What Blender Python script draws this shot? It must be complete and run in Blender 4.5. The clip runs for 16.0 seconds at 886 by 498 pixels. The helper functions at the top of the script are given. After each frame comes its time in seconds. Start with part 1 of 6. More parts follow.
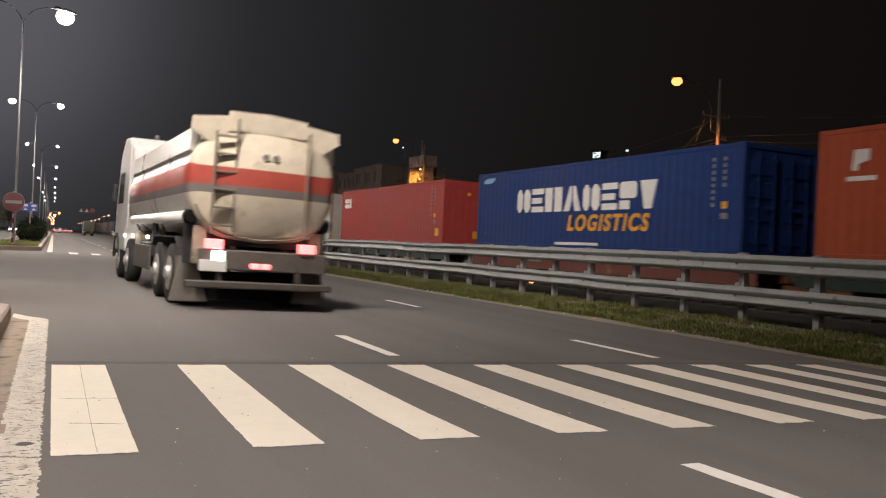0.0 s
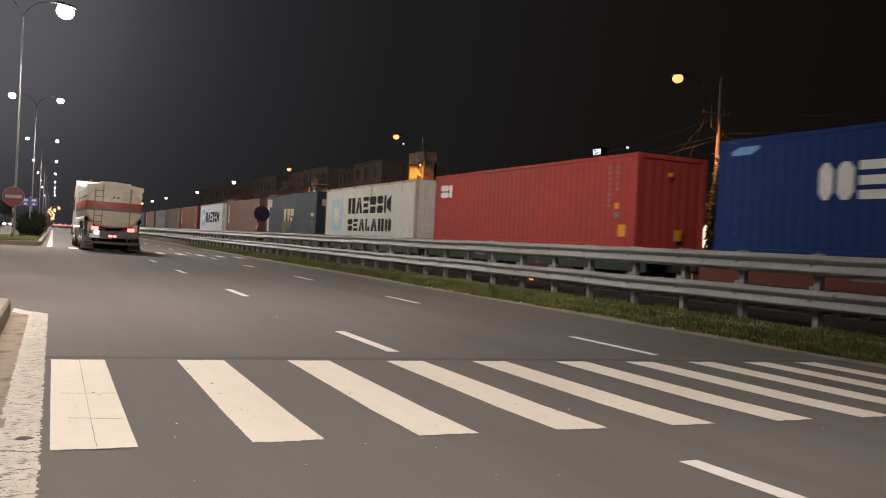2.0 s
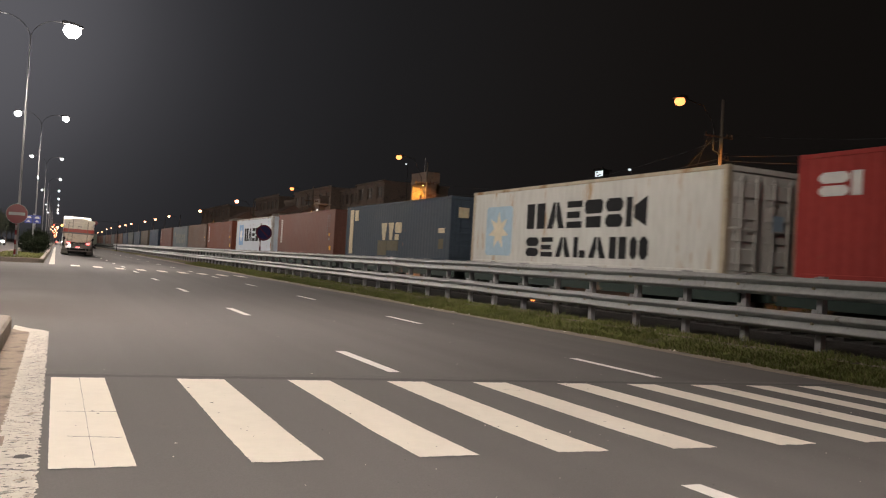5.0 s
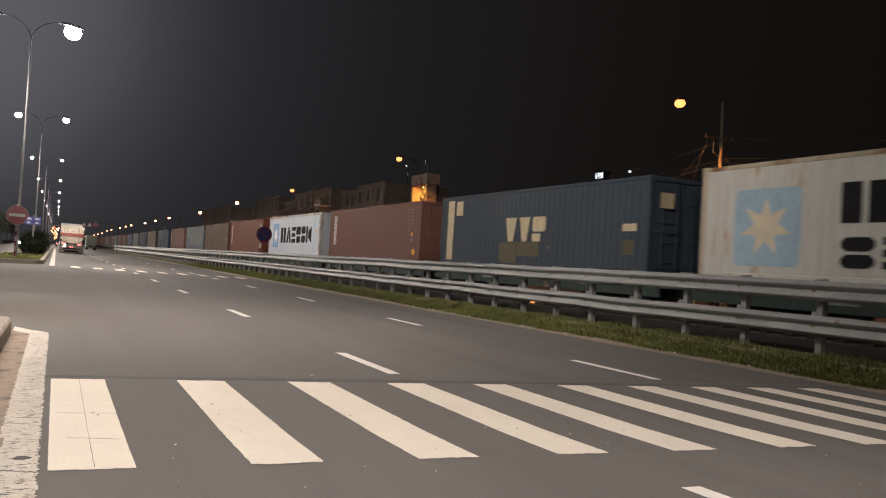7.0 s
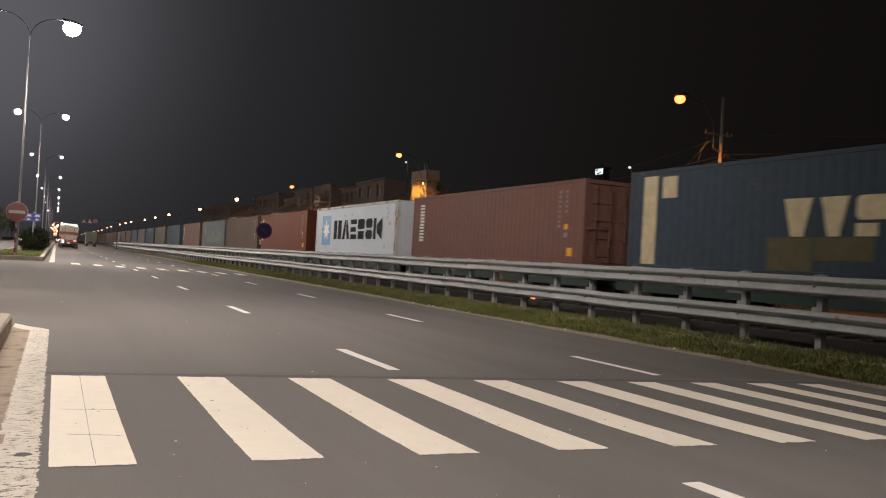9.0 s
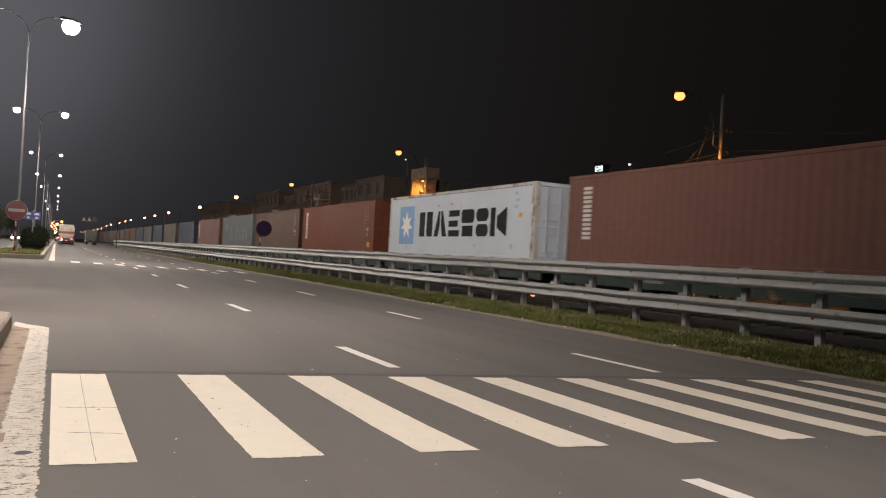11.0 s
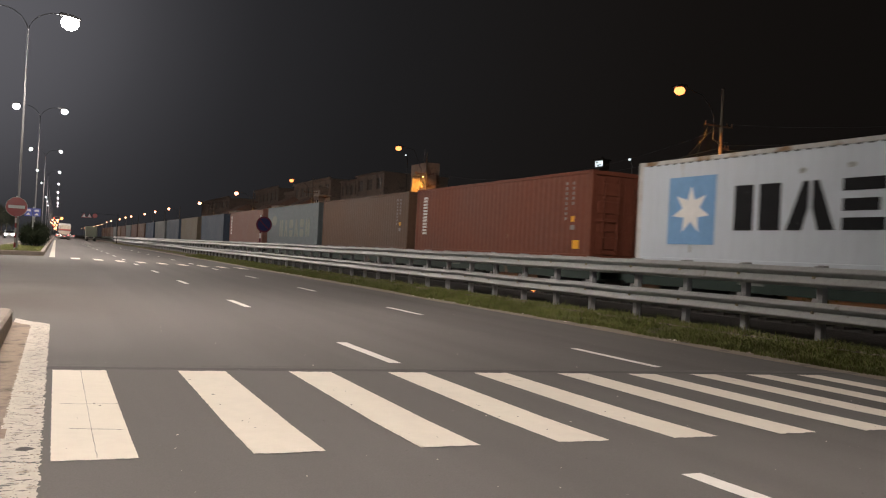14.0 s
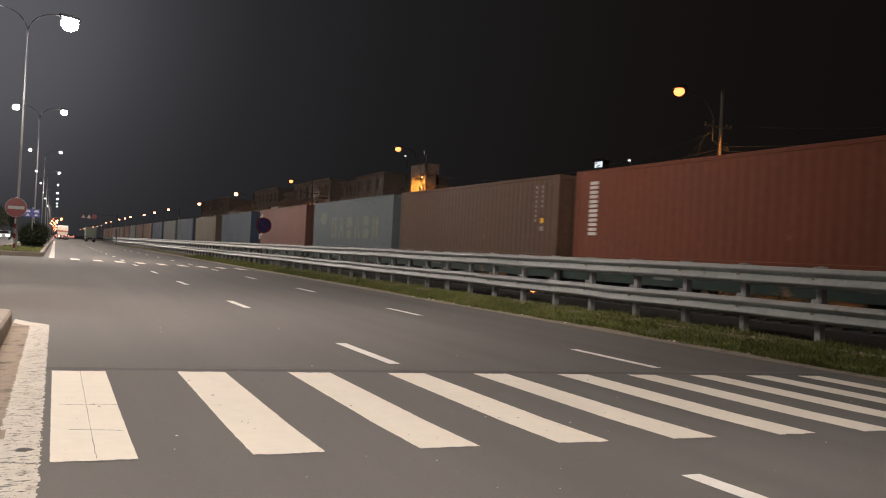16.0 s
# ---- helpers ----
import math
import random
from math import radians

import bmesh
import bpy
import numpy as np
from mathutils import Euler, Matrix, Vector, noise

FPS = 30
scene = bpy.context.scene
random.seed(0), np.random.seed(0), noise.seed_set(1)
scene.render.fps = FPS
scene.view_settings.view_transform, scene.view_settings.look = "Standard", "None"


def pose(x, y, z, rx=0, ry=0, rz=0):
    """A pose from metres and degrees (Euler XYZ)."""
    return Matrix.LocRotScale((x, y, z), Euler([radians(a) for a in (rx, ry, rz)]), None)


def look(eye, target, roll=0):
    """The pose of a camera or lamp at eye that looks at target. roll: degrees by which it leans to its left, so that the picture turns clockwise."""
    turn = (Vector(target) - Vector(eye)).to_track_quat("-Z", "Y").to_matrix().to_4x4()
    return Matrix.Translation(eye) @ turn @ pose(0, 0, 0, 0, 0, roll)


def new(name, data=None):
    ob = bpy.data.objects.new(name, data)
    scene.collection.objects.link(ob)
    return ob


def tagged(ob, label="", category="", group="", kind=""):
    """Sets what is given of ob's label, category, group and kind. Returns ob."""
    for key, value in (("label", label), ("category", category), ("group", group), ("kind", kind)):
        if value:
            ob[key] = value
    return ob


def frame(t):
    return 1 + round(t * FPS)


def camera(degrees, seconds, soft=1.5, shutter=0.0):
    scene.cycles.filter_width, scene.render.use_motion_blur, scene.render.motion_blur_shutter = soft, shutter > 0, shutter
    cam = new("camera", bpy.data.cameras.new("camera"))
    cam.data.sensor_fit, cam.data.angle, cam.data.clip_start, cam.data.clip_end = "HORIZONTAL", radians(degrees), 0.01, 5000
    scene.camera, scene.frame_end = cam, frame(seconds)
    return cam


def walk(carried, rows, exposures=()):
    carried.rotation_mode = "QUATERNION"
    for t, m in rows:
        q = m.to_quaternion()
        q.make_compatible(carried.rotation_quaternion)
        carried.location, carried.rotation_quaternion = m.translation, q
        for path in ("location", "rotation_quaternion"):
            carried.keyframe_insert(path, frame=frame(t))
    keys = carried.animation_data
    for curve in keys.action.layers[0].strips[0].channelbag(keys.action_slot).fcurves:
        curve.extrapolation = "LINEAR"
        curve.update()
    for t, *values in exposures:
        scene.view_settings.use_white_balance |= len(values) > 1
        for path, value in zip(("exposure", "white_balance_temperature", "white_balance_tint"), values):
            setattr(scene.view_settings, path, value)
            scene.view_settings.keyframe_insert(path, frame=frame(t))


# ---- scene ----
CLIP = 16.0
EYE = (0.0, 0.0, 1.148)
cam = camera(58.68, CLIP, soft=1.15, shutter=0.7)


def aim(turn, rise, lean):
    """The camera's pose from its turn to the left, its rise and its lean, in degrees."""
    a, b = radians(turn), radians(rise)
    ahead = Vector((-math.sin(a) * math.cos(b), math.cos(a) * math.cos(b), math.sin(b)))
    return look(EYE, Vector(EYE) + ahead, lean)


walk(cam, [(t, aim(a, b, c)) for t, a, b, c in (
    (0, -26.323, -0.168, 2.628),
    (0.5, -26.314, -0.240, 2.594),
    (1, -26.267, -0.328, 2.518),
    (1.5, -26.296, -0.489, 2.655),
    (2, -26.347, -0.435, 2.861),
    (2.5, -26.285, -0.150, 3.068),
    (3, -26.263, 0.108, 3.200),
    (3.5, -26.234, 0.343, 3.326),
    (4, -26.193, 0.628, 3.375),
    (6.5, -26.080, 1.251, 3.258),
    (7, -26.114, 1.165, 3.358),
    (7.5, -26.114, 1.091, 3.411),
    (8, -26.122, 1.024, 3.391),
    (8.5, -26.135, 0.949, 3.300),
    (9, -26.133, 0.889, 3.276),
    (11.5, -26.176, 0.640, 3.096),
    (12, -26.198, 0.563, 3.032),
    (12.5, -26.202, 0.504, 2.979),
    (13, -26.188, 0.445, 2.921),
    (13.5, -26.168, 0.393, 2.906),
    (14, -26.159, 0.377, 3.005),
    (14.5, -26.173, 0.400, 3.156),
    (15, -26.188, 0.398, 3.128),
    (15.5, -26.186, 0.432, 3.061),
    (16, -26.187, 0.438, 3.015),
)])

# ---- light ----
world = bpy.data.worlds.new("night_sky")
scene.world = world
world.use_nodes = True
wn, wl = world.node_tree.nodes, world.node_tree.links
w_co = wn.new("ShaderNodeTexCoord")
w_dot = wn.new("ShaderNodeVectorMath")
w_dot.operation = "DOT_PRODUCT"
w_dot.inputs[1].default_value = Vector((-0.13, 0.95, 0.25)).normalized()
w_ramp = wn.new("ShaderNodeValToRGB")
w_ramp.color_ramp.interpolation = "B_SPLINE"
for k, (at, tone) in enumerate(((0.45, (0.0049, 0.0040, 0.0035)), (1.0, (0.128, 0.125, 0.139)), (0.65, (0.0066, 0.0054, 0.0048)), (0.78, (0.0094, 0.0083, 0.0080)), (0.88, (0.0125, 0.012, 0.0127)),
                               (0.94, (0.0195, 0.019, 0.021)), (0.975, (0.037, 0.0365, 0.041)))):
    stop = w_ramp.color_ramp.elements[k] if k < 2 else w_ramp.color_ramp.elements.new(at)
    stop.position, stop.color = at, (*tone, 1)
wl.new(w_co.outputs["Generated"], w_dot.inputs[0])
wl.new(w_dot.outputs["Value"], w_ramp.inputs["Fac"])
wl.new(w_ramp.outputs["Color"], wn["Background"].inputs["Color"])
wn["Background"].inputs["Strength"].default_value = 1.0

STREET_WATTS = 6800.0
NEAR_WATTS = 7600.0
BACK_WATTS = 500.0
SODIUM_WATTS = 2300.0
STREET_TINT = (1.0, 0.875, 0.785)


def lamp(name, where, watts, colour, size, target=None, spread=170):
    data = bpy.data.lights.new(name, "AREA")
    data.shape, data.size, data.energy, data.color, data.spread = "DISK", size, watts, colour, radians(spread)
    ob = new(name, data)
    ob.matrix_world = look(where, target or (where[0], where[1] + 0.001, where[2] - 5))
    return ob


def downlight(name, where, watts, colour, radius, out, along):
    """One of the two wide lobes that a lamp head throws along the road."""
    data = bpy.data.lights.new(name, "SPOT")
    data.energy, data.color, data.shadow_soft_size, data.spot_size, data.spot_blend = watts, colour, radius, radians(158), 0.9
    ob = new(name, data)
    ob.matrix_world = look(where, Vector(where) + Vector((out, along, -1.0)))
    return ob


# ---- materials ----
def material(name, base, rough=0.6, metal=0.0, vary=0.15, grain=6.0, stain=0.5, dirt=None, dirt_amount=0.0, bump=0.0,
             bump_scale=60.0, per_object=0.0, spec=0.5, stretch=(1, 1, 1)):
    """A surface with fine grain and wide stains on its colour and gloss, with bump and dirt where given."""
    m = bpy.data.materials.new(name)
    m.use_nodes = True
    n, l = m.node_tree.nodes, m.node_tree.links
    b = n["Principled BSDF"]
    co = n.new("ShaderNodeTexCoord")
    mp = n.new("ShaderNodeMapping")
    mp.inputs["Scale"].default_value = stretch
    l.new(co.outputs["Object"], mp.inputs["Vector"])
    fine, wide = n.new("ShaderNodeTexNoise"), n.new("ShaderNodeTexNoise")
    fine.inputs["Scale"].default_value, fine.inputs["Detail"].default_value = grain, 5
    wide.inputs["Scale"].default_value, wide.inputs["Detail"].default_value = stain, 6
    for t in (fine, wide):
        l.new(mp.outputs["Vector"], t.inputs["Vector"])
    add = n.new("ShaderNodeMath")
    add.operation = "ADD"
    l.new(fine.outputs["Fac"], add.inputs[0])
    l.new(wide.outputs["Fac"], add.inputs[1])
    rng = n.new("ShaderNodeMapRange")
    rng.inputs["From Min"].default_value, rng.inputs["From Max"].default_value = 0.6, 1.4
    rng.inputs["To Min"].default_value, rng.inputs["To Max"].default_value = 1 - vary, 1 + vary
    l.new(add.outputs["Value"], rng.inputs["Value"])
    value = rng.outputs["Result"]
    if per_object:
        info = n.new("ShaderNodeObjectInfo")
        r2 = n.new("ShaderNodeMapRange")
        r2.inputs["To Min"].default_value, r2.inputs["To Max"].default_value = 1 - per_object, 1 + per_object
        l.new(info.outputs["Random"], r2.inputs["Value"])
        mul = n.new("ShaderNodeMath")
        mul.operation = "MULTIPLY"
        l.new(value, mul.inputs[0])
        l.new(r2.outputs["Result"], mul.inputs[1])
        value = mul.outputs["Value"]
    tint = n.new("ShaderNodeVectorMath")
    tint.operation = "SCALE"
    tint.inputs[0].default_value = base
    l.new(value, tint.inputs["Scale"])
    colour = tint.outputs["Vector"]
    if dirt:
        patch = n.new("ShaderNodeTexNoise")
        patch.inputs["Scale"].default_value, patch.inputs["Detail"].default_value, patch.inputs["Roughness"].default_value = stain * 2.3, 9, 0.65
        l.new(mp.outputs["Vector"], patch.inputs["Vector"])
        cut = n.new("ShaderNodeMapRange")
        cut.inputs["From Min"].default_value, cut.inputs["From Max"].default_value = 0.68 - dirt_amount * 0.3, 0.74 - dirt_amount * 0.2
        l.new(patch.outputs["Fac"], cut.inputs["Value"])
        mix = n.new("ShaderNodeMix")
        mix.data_type = "RGBA"
        mix.inputs["B"].default_value = (*dirt, 1)
        l.new(cut.outputs["Result"], mix.inputs["Factor"])
        l.new(colour, mix.inputs["A"])
        colour = mix.outputs["Result"]
    l.new(colour, b.inputs["Base Color"])
    rr = n.new("ShaderNodeMapRange")
    rr.inputs["From Min"].default_value, rr.inputs["From Max"].default_value = 0.3, 0.7
    rr.inputs["To Min"].default_value, rr.inputs["To Max"].default_value = max(0.03, rough - 0.1), min(1, rough + 0.1)
    l.new(wide.outputs["Fac"], rr.inputs["Value"])
    l.new(rr.outputs["Result"], b.inputs["Roughness"])
    b.inputs["Metallic"].default_value, b.inputs["Specular IOR Level"].default_value = metal, spec
    if bump:
        bn, bt = n.new("ShaderNodeBump"), n.new("ShaderNodeTexNoise")
        bt.inputs["Scale"].default_value, bt.inputs["Detail"].default_value = bump_scale, 4
        l.new(mp.outputs["Vector"], bt.inputs["Vector"])
        bn.inputs["Strength"].default_value, bn.inputs["Distance"].default_value = bump, 0.02
        l.new(bt.outputs["Fac"], bn.inputs["Height"])
        l.new(bn.outputs["Normal"], b.inputs["Normal"])
    return m


def glowing(name, colour, strength):
    m = bpy.data.materials.new(name)
    m.use_nodes = True
    b = m.node_tree.nodes["Principled BSDF"]
    b.inputs["Base Color"].default_value = (*colour, 1)
    b.inputs["Emission Color"].default_value = (*colour, 1)
    b.inputs["Emission Strength"].default_value = strength
    return m


ASPHALT = material("asphalt", (0.142, 0.134, 0.129), 0.9, spec=0.2, vary=0.13, grain=90, stain=0.45, bump=0.1, bump_scale=150, dirt=(0.156, 0.144, 0.136), dirt_amount=0.22)
SEAL = material("bitumen_seal", (0.082, 0.078, 0.075), 0.6, vary=0.25, grain=20, stain=1)
FADED_JOINT = material("faded_joint_seal", (0.112, 0.106, 0.101), 0.88, vary=0.25, grain=16, stain=2.4)
JOINT = material("old_joint_seal", (0.074, 0.070, 0.067), 0.85, vary=0.35, grain=20, stain=3)
PAINT = material("road_paint", (0.735, 0.685, 0.60), 0.88, spec=0.15, vary=0.05, grain=9, stain=1.1, dirt=(0.42, 0.39, 0.34), dirt_amount=0.02, bump=0.2, bump_scale=80)
DASH_PAINT = material("lane_paint", (0.76, 0.74, 0.70), 0.88, spec=0.15, vary=0.07, grain=9, stain=1.6, dirt=(0.34, 0.32, 0.29), dirt_amount=0.1, bump=0.2, bump_scale=80)
WORN_PAINT = material("worn_road_paint", (0.57, 0.53, 0.465), 0.9, vary=0.16, grain=14, stain=2.6, dirt=(0.30, 0.25, 0.20), dirt_amount=0.3, bump=0.4, bump_scale=60, stretch=(1.5, 0.9, 1))
CONCRETE = material("concrete", (0.30, 0.25, 0.205), 0.85, vary=0.25, grain=14, stain=1.3, bump=0.4, bump_scale=50, dirt=(0.16, 0.12, 0.09), dirt_amount=0.35)
GUTTER = material("gutter_concrete", (0.28, 0.215, 0.16), 0.85, vary=0.28, grain=18, stain=1.5, bump=0.3, bump_scale=45, dirt=(0.10, 0.075, 0.055), dirt_amount=0.5)
DIRT = material("soil", (0.095, 0.075, 0.056), 0.95, vary=0.35, grain=12, stain=0.8, bump=0.6, bump_scale=25)
STONY = material("stony_soil", (0.125, 0.102, 0.078), 0.95, vary=0.4, grain=14, stain=1.6, bump=0.8, bump_scale=22, dirt=(0.21, 0.175, 0.135), dirt_amount=0.4)
# near-black base puts the shade behind the guardrail into the colour
SHADED_BALLAST = material("ballast", (0.021, 0.018, 0.016), 0.95, vary=0.45, grain=18, stain=1, bump=0.9, bump_scale=22)
GRASS = material("grass", (0.155, 0.175, 0.053), 0.75, vary=0.35, grain=3, stain=0.6, spec=0.2)
DUST = material("edge_dust", (0.25, 0.21, 0.165), 0.9, vary=0.25, grain=14, stain=1.5, bump=0.3, bump_scale=60, dirt=(0.11, 0.1, 0.085), dirt_amount=0.4)
DRY = material("dry_grass", (0.19, 0.155, 0.085), 0.85, vary=0.3, grain=3, stain=0.6, spec=0.2)
LEAF = material("leaf", (0.012, 0.016, 0.008), 0.9, spec=0.1, vary=0.4, grain=2, stain=0.5)
# leaf colour lightened to put the haze over the trees into it
TREE_LEAF = material("haze_pale_tree_leaf", (0.055, 0.062, 0.045), 0.9, spec=0.1, vary=0.4, grain=2, stain=0.5)
BARK = material("bark", (0.10, 0.075, 0.055), 0.9, vary=0.3, grain=12, stain=2, bump=0.5, bump_scale=30)
ZINC = material("galvanised_steel", (0.30, 0.31, 0.31), 0.55, metal=0.3, vary=0.16, grain=10, stain=1.2, bump=0.12, bump_scale=30, dirt=(0.17, 0.16, 0.14), dirt_amount=0.18, per_object=0.06)
STEEL = material("dull_steel", (0.28, 0.28, 0.28), 0.5, metal=0.7, vary=0.2, grain=10, stain=1.5)
POLE = material("lamp_pole_steel", (0.22, 0.22, 0.225), 0.5, metal=0.25, vary=0.12, grain=6, stain=0.7)
DARK = material("dark_frame", (0.03, 0.03, 0.032), 0.6, vary=0.3, grain=8, stain=1.5, dirt=(0.10, 0.085, 0.065), dirt_amount=0.2)
RUST = material("rusty_steel", (0.14, 0.075, 0.045), 0.85, vary=0.35, grain=12, stain=2, bump=0.3, bump_scale=40)
POST_CONCRETE = material("post_concrete", (0.14, 0.122, 0.104), 0.85, vary=0.2, grain=10, stain=1, bump=0.3)
WALL = material("plaster_wall", (0.42, 0.38, 0.33), 0.9, vary=0.2, grain=4, stain=0.4, dirt=(0.22, 0.19, 0.16), dirt_amount=0.3)
BLOCK_WALL = material("stained_block_wall", (0.22, 0.175, 0.145), 0.9, vary=0.25, grain=4, stain=0.4, dirt=(0.12, 0.1, 0.085), dirt_amount=0.35)
DARK_WALL = material("dark_plaster_wall", (0.03, 0.026, 0.023), 0.9, vary=0.2, grain=4, stain=0.4)
ROOF = material("roof_sheet", (0.22, 0.14, 0.11), 0.7, vary=0.2, grain=4, stain=0.4)
RUBBER = material("tyre_rubber", (0.025, 0.025, 0.026), 0.8, vary=0.2, grain=20, stain=3)
RIM = material("wheel_rim", (0.5, 0.48, 0.45), 0.45, metal=0.4, vary=0.2, grain=8, stain=2, dirt=(0.2, 0.16, 0.12), dirt_amount=0.3)
GLASS = material("dark_glass", (0.02, 0.022, 0.025), 0.06, vary=0.1, grain=2, stain=1)
WHITE_PANEL = material("white_truck_paint", (0.80, 0.795, 0.78), 0.35, vary=0.08, grain=5, stain=1.2, dirt=(0.45, 0.42, 0.36), dirt_amount=0.1)
CREAM = material("cream_tank_paint", (0.655, 0.59, 0.475), 0.42, vary=0.14, grain=5, stain=0.9, dirt=(0.50, 0.42, 0.30), dirt_amount=0.42)
TANK_STEEL = material("glossy_tank_paint", (0.62, 0.60, 0.56), 0.32, metal=0.1, vary=0.1, grain=4, stain=0.8)
RED_BAND = material("red_band", (0.43, 0.085, 0.065), 0.4, vary=0.12, grain=5, stain=1)
GREY_BAND = material("grey_band", (0.19, 0.17, 0.165), 0.45, vary=0.12, grain=5, stain=1)
SIGN_RED = material("sign_red", (0.17, 0.008, 0.012), 0.4, vary=0.08, grain=4, stain=1)
SIGN_BLUE = material("sign_blue", (0.015, 0.026, 0.15), 0.4, vary=0.08, grain=4, stain=1)
SIGN_WHITE = material("sign_white", (0.33, 0.32, 0.315), 0.4, vary=0.06, grain=4, stain=1)
LAMP_WHITE = glowing("street_lamp_glow", (1.0, 0.95, 0.88), 60)
LAMP_SODIUM = glowing("sodium_lamp_glow", (1.0, 0.29, 0.085), 2.9)
FAR_SODIUM = glowing("far_sodium_glow", (1.0, 0.40, 0.20), 9)
ARM = material("dark_arm_steel", (0.05, 0.05, 0.052), 0.5, metal=0.4, vary=0.12, grain=6, stain=0.7)
TAIL_RED = glowing("tail_light_glow", (1.0, 0.2, 0.19), 3)
FAR_RED = glowing("far_tail_light_glow", (1.0, 0.10, 0.06), 6)
AMBER = glowing("amber_signal_glow", (1.0, 0.36, 0.08), 7)
COOL_WINDOW = glowing("lit_cool_window", (0.85, 0.95, 1.0), 1.2)
HEADLIGHT = glowing("headlight_glow", (1.0, 0.93, 0.86), 60)
REVERSE_WHITE = glowing("work_light_glow", (1.0, 0.97, 0.92), 9)


# ---- mesh helpers ----
def mesh_of(name, verts, faces, mats, index=None, smooth=False):
    me = bpy.data.meshes.new(name)
    me.from_pydata(verts, [], faces)
    for m in (mats if isinstance(mats, (list, tuple)) else [mats]):
        me.materials.append(m)
    if index is not None:
        me.polygons.foreach_set("material_index", index)
    if smooth:
        me.polygons.foreach_set("use_smooth", [True] * len(faces))
    me.update()
    return me


class Shape:
    """Collects vertices and faces of one mesh."""

    def __init__(self):
        self.v, self.f, self.i = [], [], []

    def add(self, verts, faces, i=0):
        k = len(self.v)
        self.v += [tuple(p) for p in verts]
        self.f += [tuple(k + j for j in f) for f in faces]
        self.i += [i] * len(faces)
        return self

    def box(self, x0, x1, y0, y1, z0, z1, c=0.0, i=0):
        """A box with its edges cut by c."""
        if c <= 0:
            v = [(x, y, z) for x in (x0, x1) for y in (y0, y1) for z in (z0, z1)]
            return self.add(v, [(0, 1, 3, 2), (4, 6, 7, 5), (0, 4, 5, 1), (2, 3, 7, 6), (0, 2, 6, 4), (1, 5, 7, 3)], i)
        bm = bmesh.new()
        bmesh.ops.create_cube(bm, size=1)
        for p in bm.verts:
            p.co = Vector(((x0 + x1) / 2 + p.co.x * (x1 - x0), (y0 + y1) / 2 + p.co.y * (y1 - y0), (z0 + z1) / 2 + p.co.z * (z1 - z0)))
        bmesh.ops.bevel(bm, geom=bm.edges[:], offset=min(c, 0.45 * min(x1 - x0, y1 - y0, z1 - z0)), segments=1, affect="EDGES")
        bm.verts.ensure_lookup_table()
        self.add([p.co[:] for p in bm.verts], [[p.index for p in f.verts] for f in bm.faces], i)
        bm.free()
        return self

    def tube(self, path, radius, n=8, i=0, closed=True):
        """A round bar along a path; radius may be a list."""
        path = [Vector(p) for p in path]
        rad = radius if isinstance(radius, (list, tuple)) else [radius] * len(path)
        rings = []
        for k, p in enumerate(path):
            d = (path[min(k + 1, len(path) - 1)] - path[max(k - 1, 0)]).normalized()
            a = (Vector((0, 0, 1)).cross(d) if abs(d.z) < 0.95 else Vector((1, 0, 0)).cross(d)).normalized()
            b = d.cross(a)
            rings.append([p + (a * math.cos(2 * math.pi * j / n) + b * math.sin(2 * math.pi * j / n)) * rad[k] for j in range(n)])
        v = [q for r in rings for q in r]
        f = [(k * n + j, k * n + (j + 1) % n, (k + 1) * n + (j + 1) % n, (k + 1) * n + j) for k in range(len(path) - 1) for j in range(n)]
        if closed:
            f += [tuple(range(n))[::-1], tuple((len(path) - 1) * n + j for j in range(n))]
        return self.add(v, f, i)

    def extrude(self, outline, axis, a, b, i=0, ends=True):
        """A closed outline in the two other axes, drawn from a to b along axis."""
        def at(p, s):
            q = list(p)
            q.insert(axis, s)
            return tuple(q)
        n = len(outline)
        v = [at(p, a) for p in outline] + [at(p, b) for p in outline]
        f = [(j, (j + 1) % n, n + (j + 1) % n, n + j) for j in range(n)]
        if ends:
            f += [tuple(range(n))[::-1], tuple(range(n, 2 * n))]
        return self.add(v, f, i)

    def strip(self, profile, axis, stations, i=0):
        """An open profile drawn along axis through the stations."""
        def at(p, s):
            q = list(p)
            q.insert(axis, s)
            return tuple(q)
        n = len(profile)
        v = [at(p, s) for s in stations for p in profile]
        f = [(k * n + j, k * n + j + 1, (k + 1) * n + j + 1, (k + 1) * n + j) for k in range(len(stations) - 1) for j in range(n - 1)]
        return self.add(v, f, i)

    def weld(self):
        """Joins vertices that share a place."""
        seen, index, verts = {}, [], []
        for p in self.v:
            key = tuple(round(c, 4) for c in p)
            if key not in seen:
                seen[key] = len(verts)
                verts.append(p)
            index.append(seen[key])
        faces, mats = [], []
        for f, i in zip(self.f, self.i):
            g = []
            for q in f:
                if index[q] not in g:
                    g.append(index[q])
            if len(g) > 2:
                faces.append(tuple(g))
                mats.append(i)
        self.v, self.f, self.i = verts, faces, mats
        bm = bmesh.new()
        made = [bm.verts.new(p) for p in verts]
        for f in faces:
            bm.faces.new([made[q] for q in f])
        bmesh.ops.recalc_face_normals(bm, faces=bm.faces[:])
        bm.verts.index_update()
        self.f = [tuple(p.index for p in f.verts) for f in bm.faces]
        bm.free()
        return self

    def mesh(self, name, mats, smooth=False):
        return mesh_of(name, self.v, self.f, mats, self.i, smooth)


